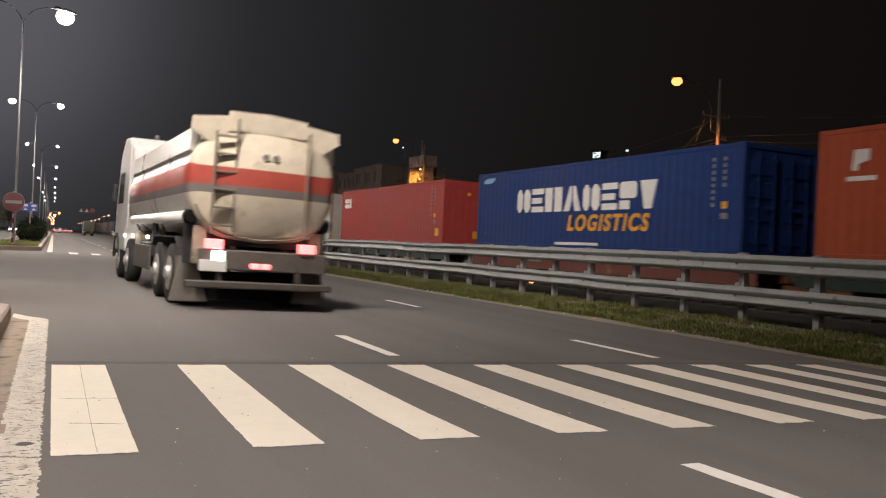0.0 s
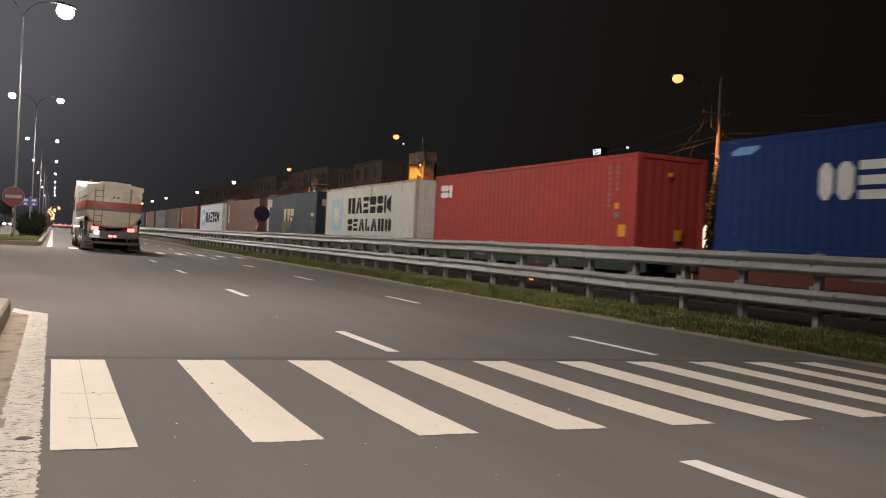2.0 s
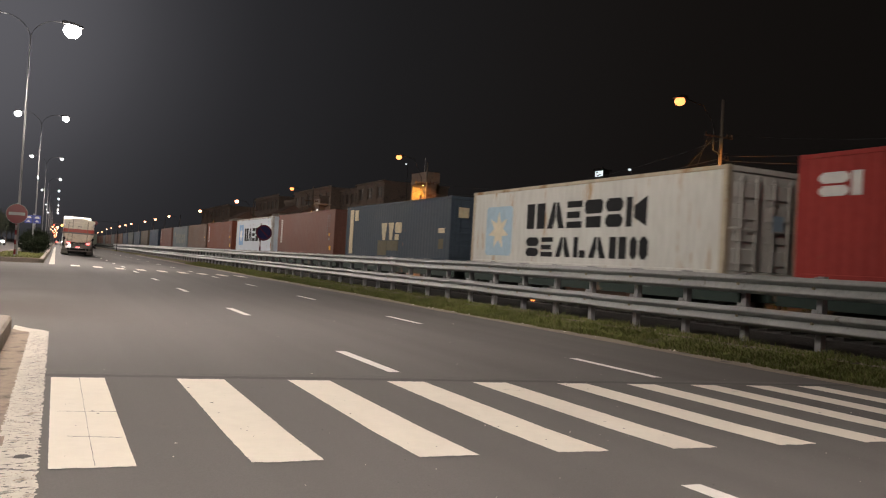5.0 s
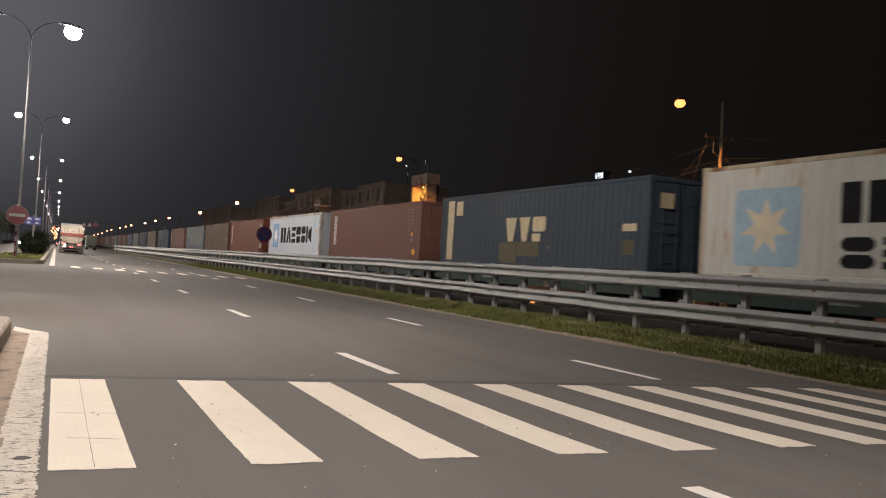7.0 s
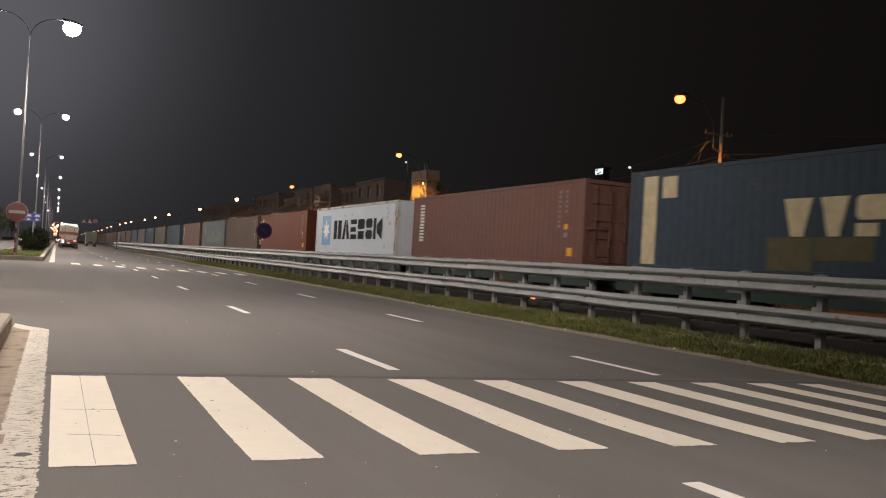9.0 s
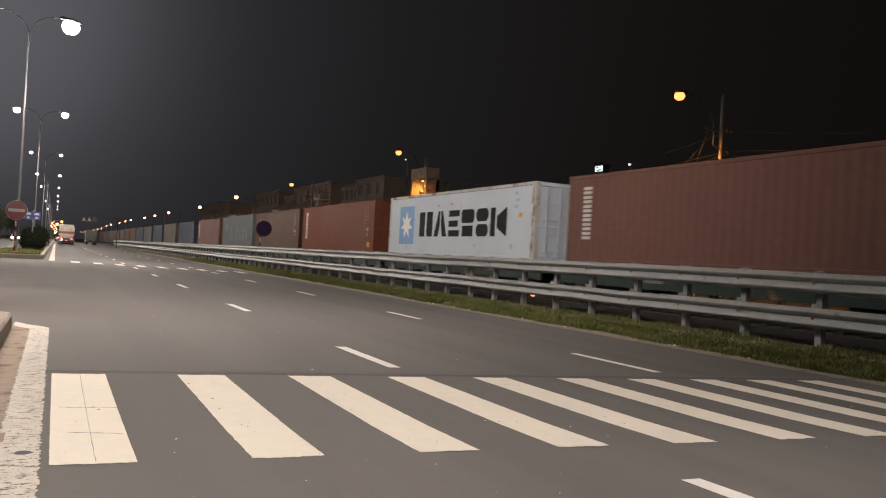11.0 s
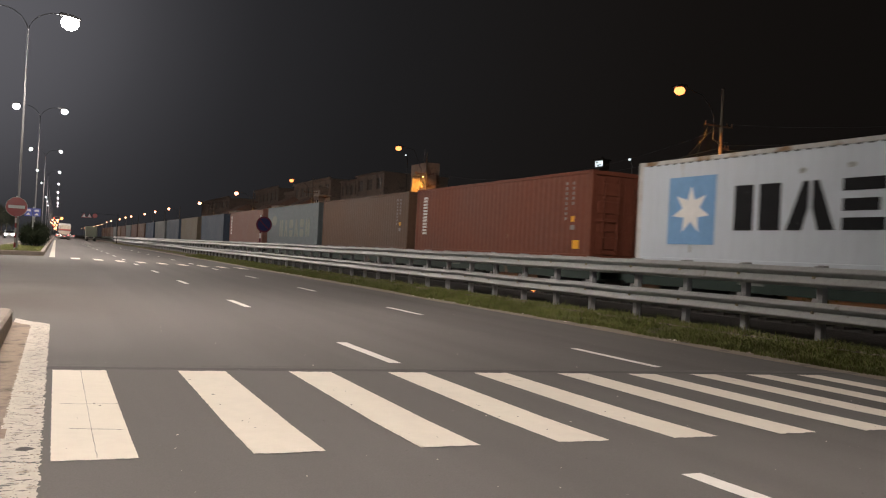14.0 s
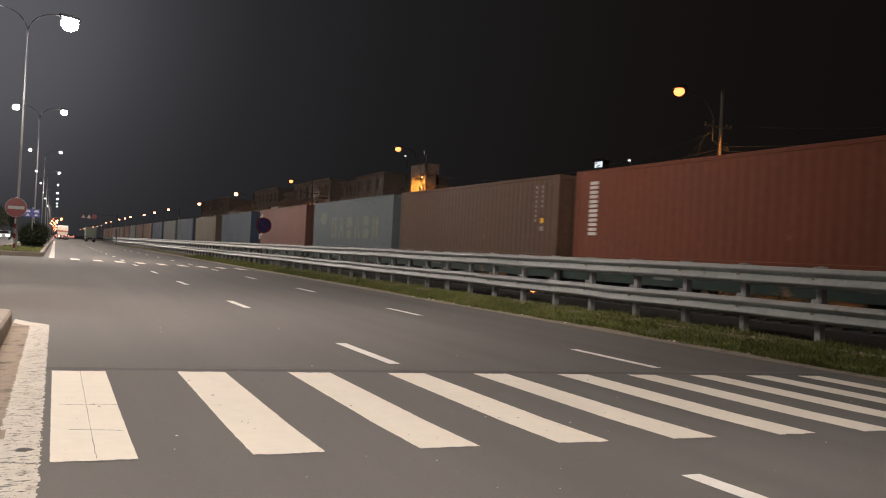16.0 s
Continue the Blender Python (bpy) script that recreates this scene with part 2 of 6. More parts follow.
def part(name, shape, mats, parent=None, label="", smooth=False, m=None):
    data = shape if isinstance(shape, bpy.types.Mesh) else shape.mesh(name, mats, smooth)
    ob = new(name, data)
    if parent:
        ob.parent = parent
    if m is not None:
        ob.matrix_basis = m
    return tagged(ob, label)


def soften(ob, width, segments=2):
    b = ob.modifiers.new("edge", "BEVEL")
    b.width, b.segments, b.limit_method = width, segments, "ANGLE"
    return ob


# ---- road and ground ----
CROSSFALL, RAMP, KNEE = 0.02335, 0.0164, 5.11


def browned(source, name, tone):
    """The same surface with a wide ragged brown stain over it, which fades out at its rim; its tone also paints the
    dimmer light between lamps.
    """
    m = source.copy()
    m.name = name
    n, l = m.node_tree.nodes, m.node_tree.links
    b = n["Principled BSDF"]
    old = b.inputs["Base Color"].links[0].from_socket
    co, sep, noise = n.new("ShaderNodeTexCoord"), n.new("ShaderNodeSeparateXYZ"), n.new("ShaderNodeTexNoise")
    noise.inputs["Scale"].default_value, noise.inputs["Detail"].default_value = 0.12, 2
    l.new(co.outputs["Object"], sep.inputs[0])
    l.new(co.outputs["Object"], noise.inputs["Vector"])
    factor = noise.outputs["Fac"]
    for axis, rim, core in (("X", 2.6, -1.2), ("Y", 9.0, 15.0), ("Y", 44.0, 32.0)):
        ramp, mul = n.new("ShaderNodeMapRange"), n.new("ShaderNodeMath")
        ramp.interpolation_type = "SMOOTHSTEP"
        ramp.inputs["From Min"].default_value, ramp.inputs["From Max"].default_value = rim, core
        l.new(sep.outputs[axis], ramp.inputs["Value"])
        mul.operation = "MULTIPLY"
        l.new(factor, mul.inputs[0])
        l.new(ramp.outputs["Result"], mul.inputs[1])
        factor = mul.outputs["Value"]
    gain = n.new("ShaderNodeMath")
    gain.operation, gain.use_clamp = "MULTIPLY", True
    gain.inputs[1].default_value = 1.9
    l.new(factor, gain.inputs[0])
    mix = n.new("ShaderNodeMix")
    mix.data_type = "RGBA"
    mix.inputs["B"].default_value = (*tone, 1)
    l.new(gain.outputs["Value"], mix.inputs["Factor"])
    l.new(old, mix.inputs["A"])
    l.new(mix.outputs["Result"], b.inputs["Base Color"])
    return m


def streaked(source, depth, outer):
    """Adds long tyre-worn streaks along the lanes to a surface, in place; its colour also scales to outer across x."""
    n, l = source.node_tree.nodes, source.node_tree.links
    b = n["Principled BSDF"]
    old = b.inputs["Base Color"].links[0].from_socket
    co, mp, tx, rg, sc = n.new("ShaderNodeTexCoord"), n.new("ShaderNodeMapping"), n.new("ShaderNodeTexNoise"), n.new("ShaderNodeMapRange"), n.new("ShaderNodeVectorMath")
    mp.inputs["Scale"].default_value = (0.85, 0.035, 1)
    tx.inputs["Scale"].default_value, tx.inputs["Detail"].default_value = 1.0, 4
    rg.inputs["From Min"].default_value, rg.inputs["From Max"].default_value = 0.35, 0.65
    rg.inputs["To Min"].default_value, rg.inputs["To Max"].default_value = 1 - depth, 1 + depth
    sc.operation = "SCALE"
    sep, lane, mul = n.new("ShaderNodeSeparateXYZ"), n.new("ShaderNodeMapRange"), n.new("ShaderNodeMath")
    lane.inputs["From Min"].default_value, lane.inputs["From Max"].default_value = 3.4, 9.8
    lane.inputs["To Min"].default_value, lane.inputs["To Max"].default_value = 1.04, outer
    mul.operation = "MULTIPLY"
    l.new(co.outputs["Object"], mp.inputs["Vector"])
    l.new(co.outputs["Object"], sep.inputs[0])
    l.new(sep.outputs["X"], lane.inputs["Value"])
    l.new(mp.outputs["Vector"], tx.inputs["Vector"])
    l.new(tx.outputs["Fac"], rg.inputs["Value"])
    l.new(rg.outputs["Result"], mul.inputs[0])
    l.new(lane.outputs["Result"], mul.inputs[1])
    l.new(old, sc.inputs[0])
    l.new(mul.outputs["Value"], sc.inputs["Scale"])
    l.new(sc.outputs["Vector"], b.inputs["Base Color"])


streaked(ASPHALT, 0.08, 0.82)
# brown stain, darkened as well for the weaker light between two lamps
APRON = browned(ASPHALT, "stained_dimmed_asphalt", (0.106, 0.093, 0.085))


def road_z(x, y):
    return (-CROSSFALL * x if x > 0 else 0.008 * x) + RAMP * max(0.0, KNEE - y)


def sheet(xs, ys, dz):
    s = Shape()
    v = [(x, y, road_z(x, y) + dz) for y in ys for x in xs]
    n = len(xs)
    return s.add(v, [(k * n + j, k * n + j + 1, (k + 1) * n + j + 1, (k + 1) * n + j) for k in range(len(ys) - 1) for j in range(n - 1)])


YS = [-40, -20, -8, 0, 2.5, KNEE, 8, 12, 18, 26, 40, 60, 90, 130, 200, 300, 450, 700]
ground = part("ground", Shape().add([(x, y, -0.42) for y in (-1500, 0, 3000) for x in (-1500, 0, 1500)],
              [(0, 1, 4, 3), (1, 2, 5, 4), (3, 4, 7, 6), (4, 5, 8, 7)]), DIRT)
tagged(ground, "dark bare soil beside the road and railway", "ground", kind="structure")
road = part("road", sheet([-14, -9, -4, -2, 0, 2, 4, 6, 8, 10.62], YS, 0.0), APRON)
tagged(road, "worn grey asphalt carriageway lit by street lamps", "road", kind="structure")


def marking(name, x0, x1, y0, y1, mat, skew=0.0, lift=0.004, step=0.5, parent=None, ragged=0.0):
    s = Shape()
    n = max(1, int((y1 - y0) / step))
    ys = [y0 + (y1 - y0) * k / n for k in range(n + 1)]
    v = []
    for y in ys:
        a, b = x0 + random.uniform(-ragged, ragged), x1 + random.uniform(-ragged, ragged)
        v += [(a, y + skew * (a - x0), road_z(a, y) + lift), (b, y + skew * (b - x0), road_z(b, y) + lift)]
    s.add(v, [(2 * k, 2 * k + 1, 2 * k + 3, 2 * k + 2) for k in range(n)])
    return part(name, s, mat, parent)


def stripe(x0, x1, y0, y1, skew, parent, columns):
    """One painted bar with crumbled edges."""
    rows = max(2, int((y1 - y0) / 0.025))
    v = []
    for r in range(rows + 1):
        for c in range(columns + 1):
            x, y = x0 + (x1 - x0) * c / columns, y0 + (y1 - y0) * r / rows
            if c in (0, columns):
                x += 0.003 * noise.noise(Vector((y * 14, x0 * 3.1, c))) + random.uniform(-0.002, 0.002)
            if r in (0, rows):
                y += 0.016 * noise.noise(Vector((x * 8, y0 * 1.7, r))) + random.uniform(-0.009, 0.009)
            v.append((x, y + skew * (x - x0), road_z(x, y) + 0.004))
    n = columns + 1
    return part("stripe", Shape().add(v, [(r * n + c, r * n + c + 1, (r + 1) * n + c + 1, (r + 1) * n + c) for r in range(rows) for c in range(columns)]), PAINT, parent)


def crossing(near, far, lefts, skew):
    top = tagged(new("zebra_crossing"), "row of wide white zebra crossing stripes on asphalt", "crossing", kind="structure")
    for x in lefts:
        dy = skew * (x - lefts[0])
        stripe(x, x + 0.415, near + dy, far + dy, skew, top, 16 if near < 20 else 4)
    return top


crossing(4.36, 7.39, [0.03, 1.04, 2.05, 3.06, 4.04, 5.10, 6.08, 7.04, 7.98, 8.90], -0.012)
crossing(42.0, 44.3, [0.72 + 1.03 * k for k in range(9)], 0.06)
for x, starts in ((3.42, [1.6, 8.0, 15.4, 23.3, 30.6, 38.4, 46.2, 54, 62, 70, 78, 86, 94, 102, 110, 118]), (7.05, [-0.1, 7.88, 15.25, 22.9, 30.6, 38.4, 46.2, 54, 62, 70, 78, 86, 94, 102, 110, 118])):
    for y in starts:
        ob = marking("lane_dash", x - 0.075 - (0.05 if y < 3 else 0), x + 0.075 - (0.05 if y < 3 else 0), y, y + 1.85, DASH_PAINT, 0, 0.004, 0.3, None, 0.004)
        tagged(ob, "short white painted lane dash", "lane marking", group="lane dashes", kind="structure")
tagged(marking("edge_line", -0.225, -0.015, -6, 11.02, WORN_PAINT, 0, 0.004, 0.02, None, 0.011), "cracked worn white edge line beside the gutter", "lane marking", kind="structure")
tagged(marking("edge_line", -0.25, 0.0, 43.0, 160, WORN_PAINT, 0, 0.004, 0.8, None, 0.01), "white edge line along the median kerb", "lane marking", kind="structure")


def joint_band(y0, y1, amp, seed, lift):
    """A strip of old sealant across the lanes, with wavering edges."""
    v = []
    for k in range(140):
        x = -0.22 + 10.75 * k / 139
        dy = -0.012 * x
        for y, q in ((y0, 0), (y1, 7)):
            yy = y + dy + amp * noise.noise(Vector((x * 1.9, seed, q))) + 0.4 * amp * noise.noise(Vector((x * 9, seed, q)))
            v.append((x, yy, road_z(x, yy) + lift))
    return Shape().add(v, [(2 * k, 2 * k + 2, 2 * k + 3, 2 * k + 1) for k in range(139)])


tagged(part("pavement_joint", joint_band(7.41, 7.74, 0.06, 3.0, 0.0022), FADED_JOINT), "faded band of old sealant across the asphalt", "joint", kind="structure")
tagged(part("pavement_joint", joint_band(7.45, 7.58, 0.035, 8.0, 0.003), JOINT), "dark sealed joint across the asphalt", "joint", kind="structure")
turn = Shape().add([(x, y, road_z(x, y) + 0.0044) for x, y in ((-0.018, 11.0), (-0.015, 11.12), (-0.12, 11.32), (-0.27, 11.55), (-0.425, 11.9), (-0.43, 11.42), (-0.33, 11.17), (-0.24, 11.05), (-0.228, 11.0))], [tuple(range(9))])
tagged(part("edge_line", turn, WORN_PAINT), "worn white paint turning in to the kerb", "lane marking", kind="structure")


def crack(points, width, lift):
    """A thin dark crack that wanders over the paint."""
    s = Shape()
    v = []
    for k, (x, y) in enumerate(points):
        w = width * (0.5 + random.random())
        v += [(x - w, y - w, road_z(x, y) + lift), (x + w, y + w, road_z(x, y) + lift)]
    s.add(v, [(2 * k, 2 * k + 1, 2 * k + 3, 2 * k + 2) for k in range(len(points) - 1)])
    return tagged(part("paint_crack", s, SEAL), "fine dark crack through the white paint", "crack", kind="structure")


def wander(x0, y0, x1, y1, n, amp, seed):
    return [(x0 + (x1 - x0) * k / n + amp * noise.noise(Vector((k * 0.7, seed, 0))), y0 + (y1 - y0) * k / n + amp * noise.noise(Vector((seed, k * 0.7, 3)))) for k in range(n + 1)]


crack(wander(0.246, 4.40, 0.245, 7.36, 40, 0.006, 1), 0.0014, 0.006)
crack(wander(0.079, 5.90, 0.45, 5.87, 12, 0.02, 2), 0.0036, 0.006)
crack(wander(0.128, 5.14, 0.43, 5.07, 12, 0.02, 3), 0.0036, 0.006)
crack(wander(-0.22, 4.45, -0.02, 4.33, 12, 0.03, 4), 0.006, 0.006)
crack(wander(-0.22, 5.6, -0.06, 5.55, 10, 0.03, 5), 0.004, 0.006)
worn = Shape().add([(-0.095 + 0.045 * math.cos(k * 0.628) * (0.8 + 0.35 * (k % 3 == 0)), 4.66 + 0.045 * math.sin(k * 0.628), road_z(-0.095, 4.66) + 0.0068) for k in range(10)], [tuple(range(10))])
tagged(part("paint_hole", worn, JOINT), "bare worn patch in the white edge line", "paint wear", kind="structure")
tears = Shape()
rnd_tear = random.Random(23)
for _ in range(1000):
    y = 2.6 + 8.5 * rnd_tear.random()
    x0, long = rnd_tear.uniform(-0.225, -0.03), 0.010 + 0.10 * rnd_tear.random() ** 4
    x1, tilt, w = min(-0.015, x0 + long), rnd_tear.uniform(-0.008, 0.008), rnd_tear.uniform(0.003, 0.010)
    xm = (x0 + x1) / 2
    tears.add([(x0, y, road_z(x0, y) + 0.0062), (xm, y + tilt - w, road_z(xm, y) + 0.0062), (x1, y + tilt, road_z(x1, y) + 0.0062), (xm, y + tilt + w, road_z(xm, y) + 0.0062)], [(0, 1, 2, 3)], rnd_tear.choice((0, 0, 0, 1)))
tagged(part("paint_tears", tears, [SEAL, GUTTER]), "short dark tears across the worn edge line", "paint wear", kind="stuff")
holes = Shape()
for _ in range(120):
    x, y, r = rnd_tear.uniform(0.0, 8.5), rnd_tear.uniform(4.3, 7.3), 0.003 + 0.010 * rnd_tear.random() ** 4
    a = rnd_tear.random() * 3
    holes.add([(x + r * math.cos(a + k * 1.05) * (0.7 + 0.6 * rnd_tear.random()), y + 1.4 * r * math.sin(a + k * 1.05), road_z(x, y) + 0.0064) for k in range(6)], [(0, 1, 2, 3, 4, 5)])
tagged(part("paint_holes", holes, SEAL), "small dark chips knocked out of the zebra paint", "paint wear", kind="stuff")
# dark chips are grit; the pale ones paint small glints on the asphalt
chips = Shape()
rnd_chip = random.Random(11)
for _ in range(520):
    x, y, r = rnd_chip.uniform(-0.2, 10.2), 2.2 + 14 * rnd_chip.random() ** 1.5, 0.0024 + 0.006 * rnd_chip.random() ** 3
    z = road_z(x, y) + 0.005
    a = rnd_chip.random() * 3
    chips.add([(x + r * math.cos(a + k * 1.57) * (1 + 0.6 * (k % 2)), y + r * math.sin(a + k * 1.57), z) for k in range(4)] + [(x, y, z + r * 0.5)], [(0, 1, 4), (1, 2, 4), (2, 3, 4), (3, 0, 4)], 0 if rnd_chip.random() < 0.35 else 1)
tagged(part("grit_and_glints", chips, [PAINT, SEAL]), "scattered dark grit and pale painted glints on the asphalt", "grit", kind="stuff")


# ---- verge, rail bed and kerbs ----
def verge_z(x, y):
    """The ground's height between the asphalt and the rail bed."""
    if x < 10.6:
        return road_z(x, y) + 0.006
    edge = road_z(10.6, y) + 0.006
    u = min(1.0, max(0.0, (x - 10.6) / 1.2))
    w = min(1.0, max(0.0, (x - 12.15) / 0.6))
    return edge + (-0.06 - edge) * u * u * (3 - 2 * u) - 0.34 * w * w * (3 - 2 * w)


def verge_sheet():
    xs = [10.30, 10.45, 10.60, 10.75, 11.0, 11.3, 11.6, 11.9, 12.15, 12.35, 12.6, 12.9]
    ys = [-25 + 0.8 * k for k in range(110)] + [65 + 5 * k for k in range(20)] + [170 + 30 * k for k in range(18)]
    v = []
    for y in ys:
        for x in xs:
            wob = noise.noise(Vector((x * 1.7, y * 0.9, 3.1))) * 0.05
            e = 0.12 * noise.noise(Vector((0.3, y * 0.55, 1.0))) + 0.05 * noise.noise(Vector((0.3, y * 2.1, 5.0))) if x < 10.5 else 0
            v.append((x + e, y, verge_z(x, y) + (wob if x > 10.8 else 0.006)))
    n = len(xs)
    s = Shape().add(v, [(k * n + j, k * n + j + 1, (k + 1) * n + j + 1, (k + 1) * n + j) for k in range(len(ys) - 1) for j in range(n - 1)])
    # the ditch edge takes the near-black colour that stands for shade
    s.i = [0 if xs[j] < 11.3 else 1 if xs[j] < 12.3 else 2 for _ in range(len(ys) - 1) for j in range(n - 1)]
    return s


tagged(part("verge", verge_sheet(), [DIRT, STONY, SHADED_BALLAST], smooth=True), "strip of bare soil under roadside grass, ditch edge coloured dark for shade", "verge", kind="structure")
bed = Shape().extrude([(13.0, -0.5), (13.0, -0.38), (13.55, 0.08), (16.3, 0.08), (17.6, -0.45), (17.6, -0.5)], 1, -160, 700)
tagged(part("rail_bed", bed, SHADED_BALLAST), "stone ballast under the railway track, coloured near black for shade", "rail bed", kind="structure")
RAIL_TOP, TRACK_X = 0.26, 14.88
for side in (-0.535, 0.535):
    r = Shape().extrude([(TRACK_X + side + a, RAIL_TOP + b) for a, b in ((-0.055, -0.13), (-0.055, -0.118), (-0.01, -0.105), (-0.01, -0.035), (-0.033, -0.025), (-0.033, -0.004), (-0.026, 0), (0.026, 0), (0.033, -0.004), (0.033, -0.025), (0.01, -0.035), (0.01, -0.105), (0.055, -0.118), (0.055, -0.13))], 1, -160, 700)
    tagged(part("rail", r, STEEL), "steel running rail on sleepers", "rail", group="running rails")
sl = Shape()
for k in range(200):
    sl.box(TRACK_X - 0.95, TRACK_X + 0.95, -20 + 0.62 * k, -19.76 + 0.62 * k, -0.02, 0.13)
tagged(part("sleepers", sl, SHADED_BALLAST), "concrete sleepers bedded in ballast, coloured near black for shade", "sleepers", kind="stuff")


def kerb_ring(x0, x1, y0, y1, height, wide, r=0.45):
    """A kerb round an island, with a rounded end at each corner."""
    s = Shape()
    pts = []
    for cx, cy, a0 in ((x1 - r, y1 - r, 0), (x0 + r, y1 - r, 90), (x0 + r, y0 + r, 180), (x1 - r, y0 + r, 270)):
        for k in range(6):
            a = radians(a0 + 18 * k)
            pts.append((cx, cy, math.cos(a), math.sin(a)))
    rings = []
    for cx, cy, ca, sa in pts:
        def at(off, z):
            x, y = cx + ca * (r - off), cy + sa * (r - off)
            return (x, y, road_z(x, y) + z)
        rings.append([at(0, -0.1), at(0.005, height - 0.03), at(0.03, height), at(wide - 0.02, height), at(wide, height - 0.02), at(wide, -0.1)])
    n = 6
    v = [p for ring in rings for p in ring]
    f = []
    for k in range(len(rings)):
        m2 = (k + 1) % len(rings)
        f += [(k * n + j, m2 * n + j, m2 * n + j + 1, k * n + j + 1) for j in range(n - 1)]
    return s.add(v, f)


near_median = tagged(new("median_island"), "raised concrete median island with a rounded kerb", "median", kind="structure")
part("kerb", kerb_ring(-3.6, -0.43, -25, 11.35, 0.19, 0.2, 0.24), CONCRETE, near_median, "stained concrete kerb")
part("fill", Shape().add([(x, y, road_z(x, y) + 0.16) for y in (-24.9, KNEE, 11.2) for x in (-3.45, -0.6)], [(0, 1, 3, 2), (2, 3, 5, 4)]), CONCRETE, near_median)
far_median = tagged(new("median_island"), "raised median island with kerb and short grass", "median", kind="structure")
part("kerb", kerb_ring(-3.4, -0.5, 44.6, 420, 0.24, 0.2), CONCRETE, far_median, "pale concrete kerb")
part("soil", Shape().add([(x, y, 0.2) for y in (44.7, 419) for x in (-3.25, -0.65)], [(0, 1, 3, 2)]), DIRT, far_median)
tagged(marking("gutter", -0.44, -0.2, -12, 11.42, GUTTER, 0, 0.003, 0.5), "brown stained concrete gutter strip along the kerb", "gutter", kind="structure")


def blades(name, count, place, low, high, mats, seed, dry=0.18):
    """Many thin bent blades of grass in one mesh, taller and shorter in patches."""
    rnd = random.Random(seed)
    v, f, idx = [], [], []
    for _ in range(count):
        x, y, z, keep = place(rnd)
        if not keep:
            continue
        tuft = max(0.12, min(1.0, 0.55 + 0.9 * noise.noise(Vector((x * 2.6, y * 1.5, 9.0)))))
        h, a, w = low + (high - low) * tuft * rnd.uniform(0.3, 1.0), rnd.uniform(0, 6.283), rnd.uniform(0.004, 0.010)
        ca, sa, lean = math.cos(a), math.sin(a), rnd.uniform(0.3, 1.3) * h
        k = len(v)
        v += [(x - sa * w, y + ca * w, z), (x + sa * w, y - ca * w, z), (x + ca * lean * 0.4 + sa * w * 0.7, y + sa * lean * 0.4 - ca * w * 0.7, z + h * 0.65),
              (x + ca * lean * 0.4 - sa * w * 0.7, y + sa * lean * 0.4 + ca * w * 0.7, z + h * 0.65), (x + ca * lean, y + sa * lean, z + h)]
        f += [(k, k + 1, k + 2, k + 3), (k + 3, k + 2, k + 4)]
        idx += [1 if rnd.random() < dry else 0] * 2
    return mesh_of(name, v, f, mats, idx)


def verge_place(rnd):
    y = 4 + 70 * rnd.random() ** 1.6
    x = 10.3 + 1.75 * rnd.random() ** 1.1
    d = noise.noise(Vector((x * 1.3, y * 0.45, 0.5))) + 0.5 * noise.noise(Vector((x * 4, y * 1.8, 2.5)))
    edge = 10.36 + 0.14 * min(1.0, max(0.0, (y - 18) / 10)) + 0.2 * noise.noise(Vector((0.3, y * 0.5, 1.0))) + 0.12 * noise.noise(Vector((4.3, y * 2.0, 1.0)))
    thin = 1.0 if x < 11.35 else 0.4 if x < 11.7 else 0.1
    near = min(1.0, max(0.0, (x - edge) / 0.18))
    return x, y, verge_z(x, y) - 0.01, rnd.random() < near * thin * (0.95 + d)


tagged(part("grass", blades("grass", 280000, verge_place, 0.03, 0.21, [GRASS, DRY], 4, 0.14), None), "uneven green roadside grass with dry tufts", "grass", kind="stuff")
far_verge = blades("grass", 9000, lambda r: (10.75 + 1.4 * r.random(), 74 + 110 * r.random(), verge_z(11.2, 80), True), 0.05, 0.16, [GRASS, DRY], 6)
tagged(part("grass", far_verge, None), "green roadside grass strip far along the road", "grass", kind="stuff")
med_grass = blades("grass", 16000, lambda r: (-3.1 + 2.4 * r.random(), 44.9 + 18 * r.random() ** 1.5, 0.2, True), 0.05, 0.16, [GRASS, DRY], 5)
tagged(part("grass", med_grass, None), "short bright grass on the median island", "grass", kind="stuff")

def dust_strip():
    """Dust that feathers out on the asphalt and climbs on to the soil."""
    v = []
    for k in range(520):
        y = -10 + 0.25 * k
        a = 10.06 + 0.10 * noise.noise(Vector((0.7, y * 0.4, 2.0))) + 0.04 * noise.noise(Vector((0.7, y * 2.3, 6.0)))
        v += [(x, y, road_z(x, y) + dz) for x, dz in ((a, 0.0015), (a + 0.12, 0.012), (10.6, 0.024))]
    return Shape().add(v, [(3 * k + j, 3 * k + j + 1, 3 * k + j + 4, 3 * k + j + 3) for k in range(519) for j in (0, 1)])


tagged(part("edge_dust", dust_strip(), DUST), "pale dusty strip along the asphalt edge", "dust strip", kind="structure")

# ---- guardrail ----
RAIL_X, POST_STEP, POST_FIRST = 12.0, 1.625, -11.6
BEAM = [(0.0, -0.178), (-0.030, -0.171), (-0.097, -0.122), (-0.104, -0.107), (-0.096, -0.090), (-0.014, 0.000), (-0.002, 0.013), (-0.014, 0.025), (-0.096, 0.080), (-0.104, 0.096), (-0.097, 0.113), (-0.030, 0.163), (0.0, 0.178)]
BEAM_Z = (1.09, 0.465)


def wobble(y, k):
    return 0.024 * noise.noise(Vector((y * 0.18, k * 3.7, 0.0))) + 0.02 * noise.noise(Vector((y * 0.5, k * 3.7, 4.0)))


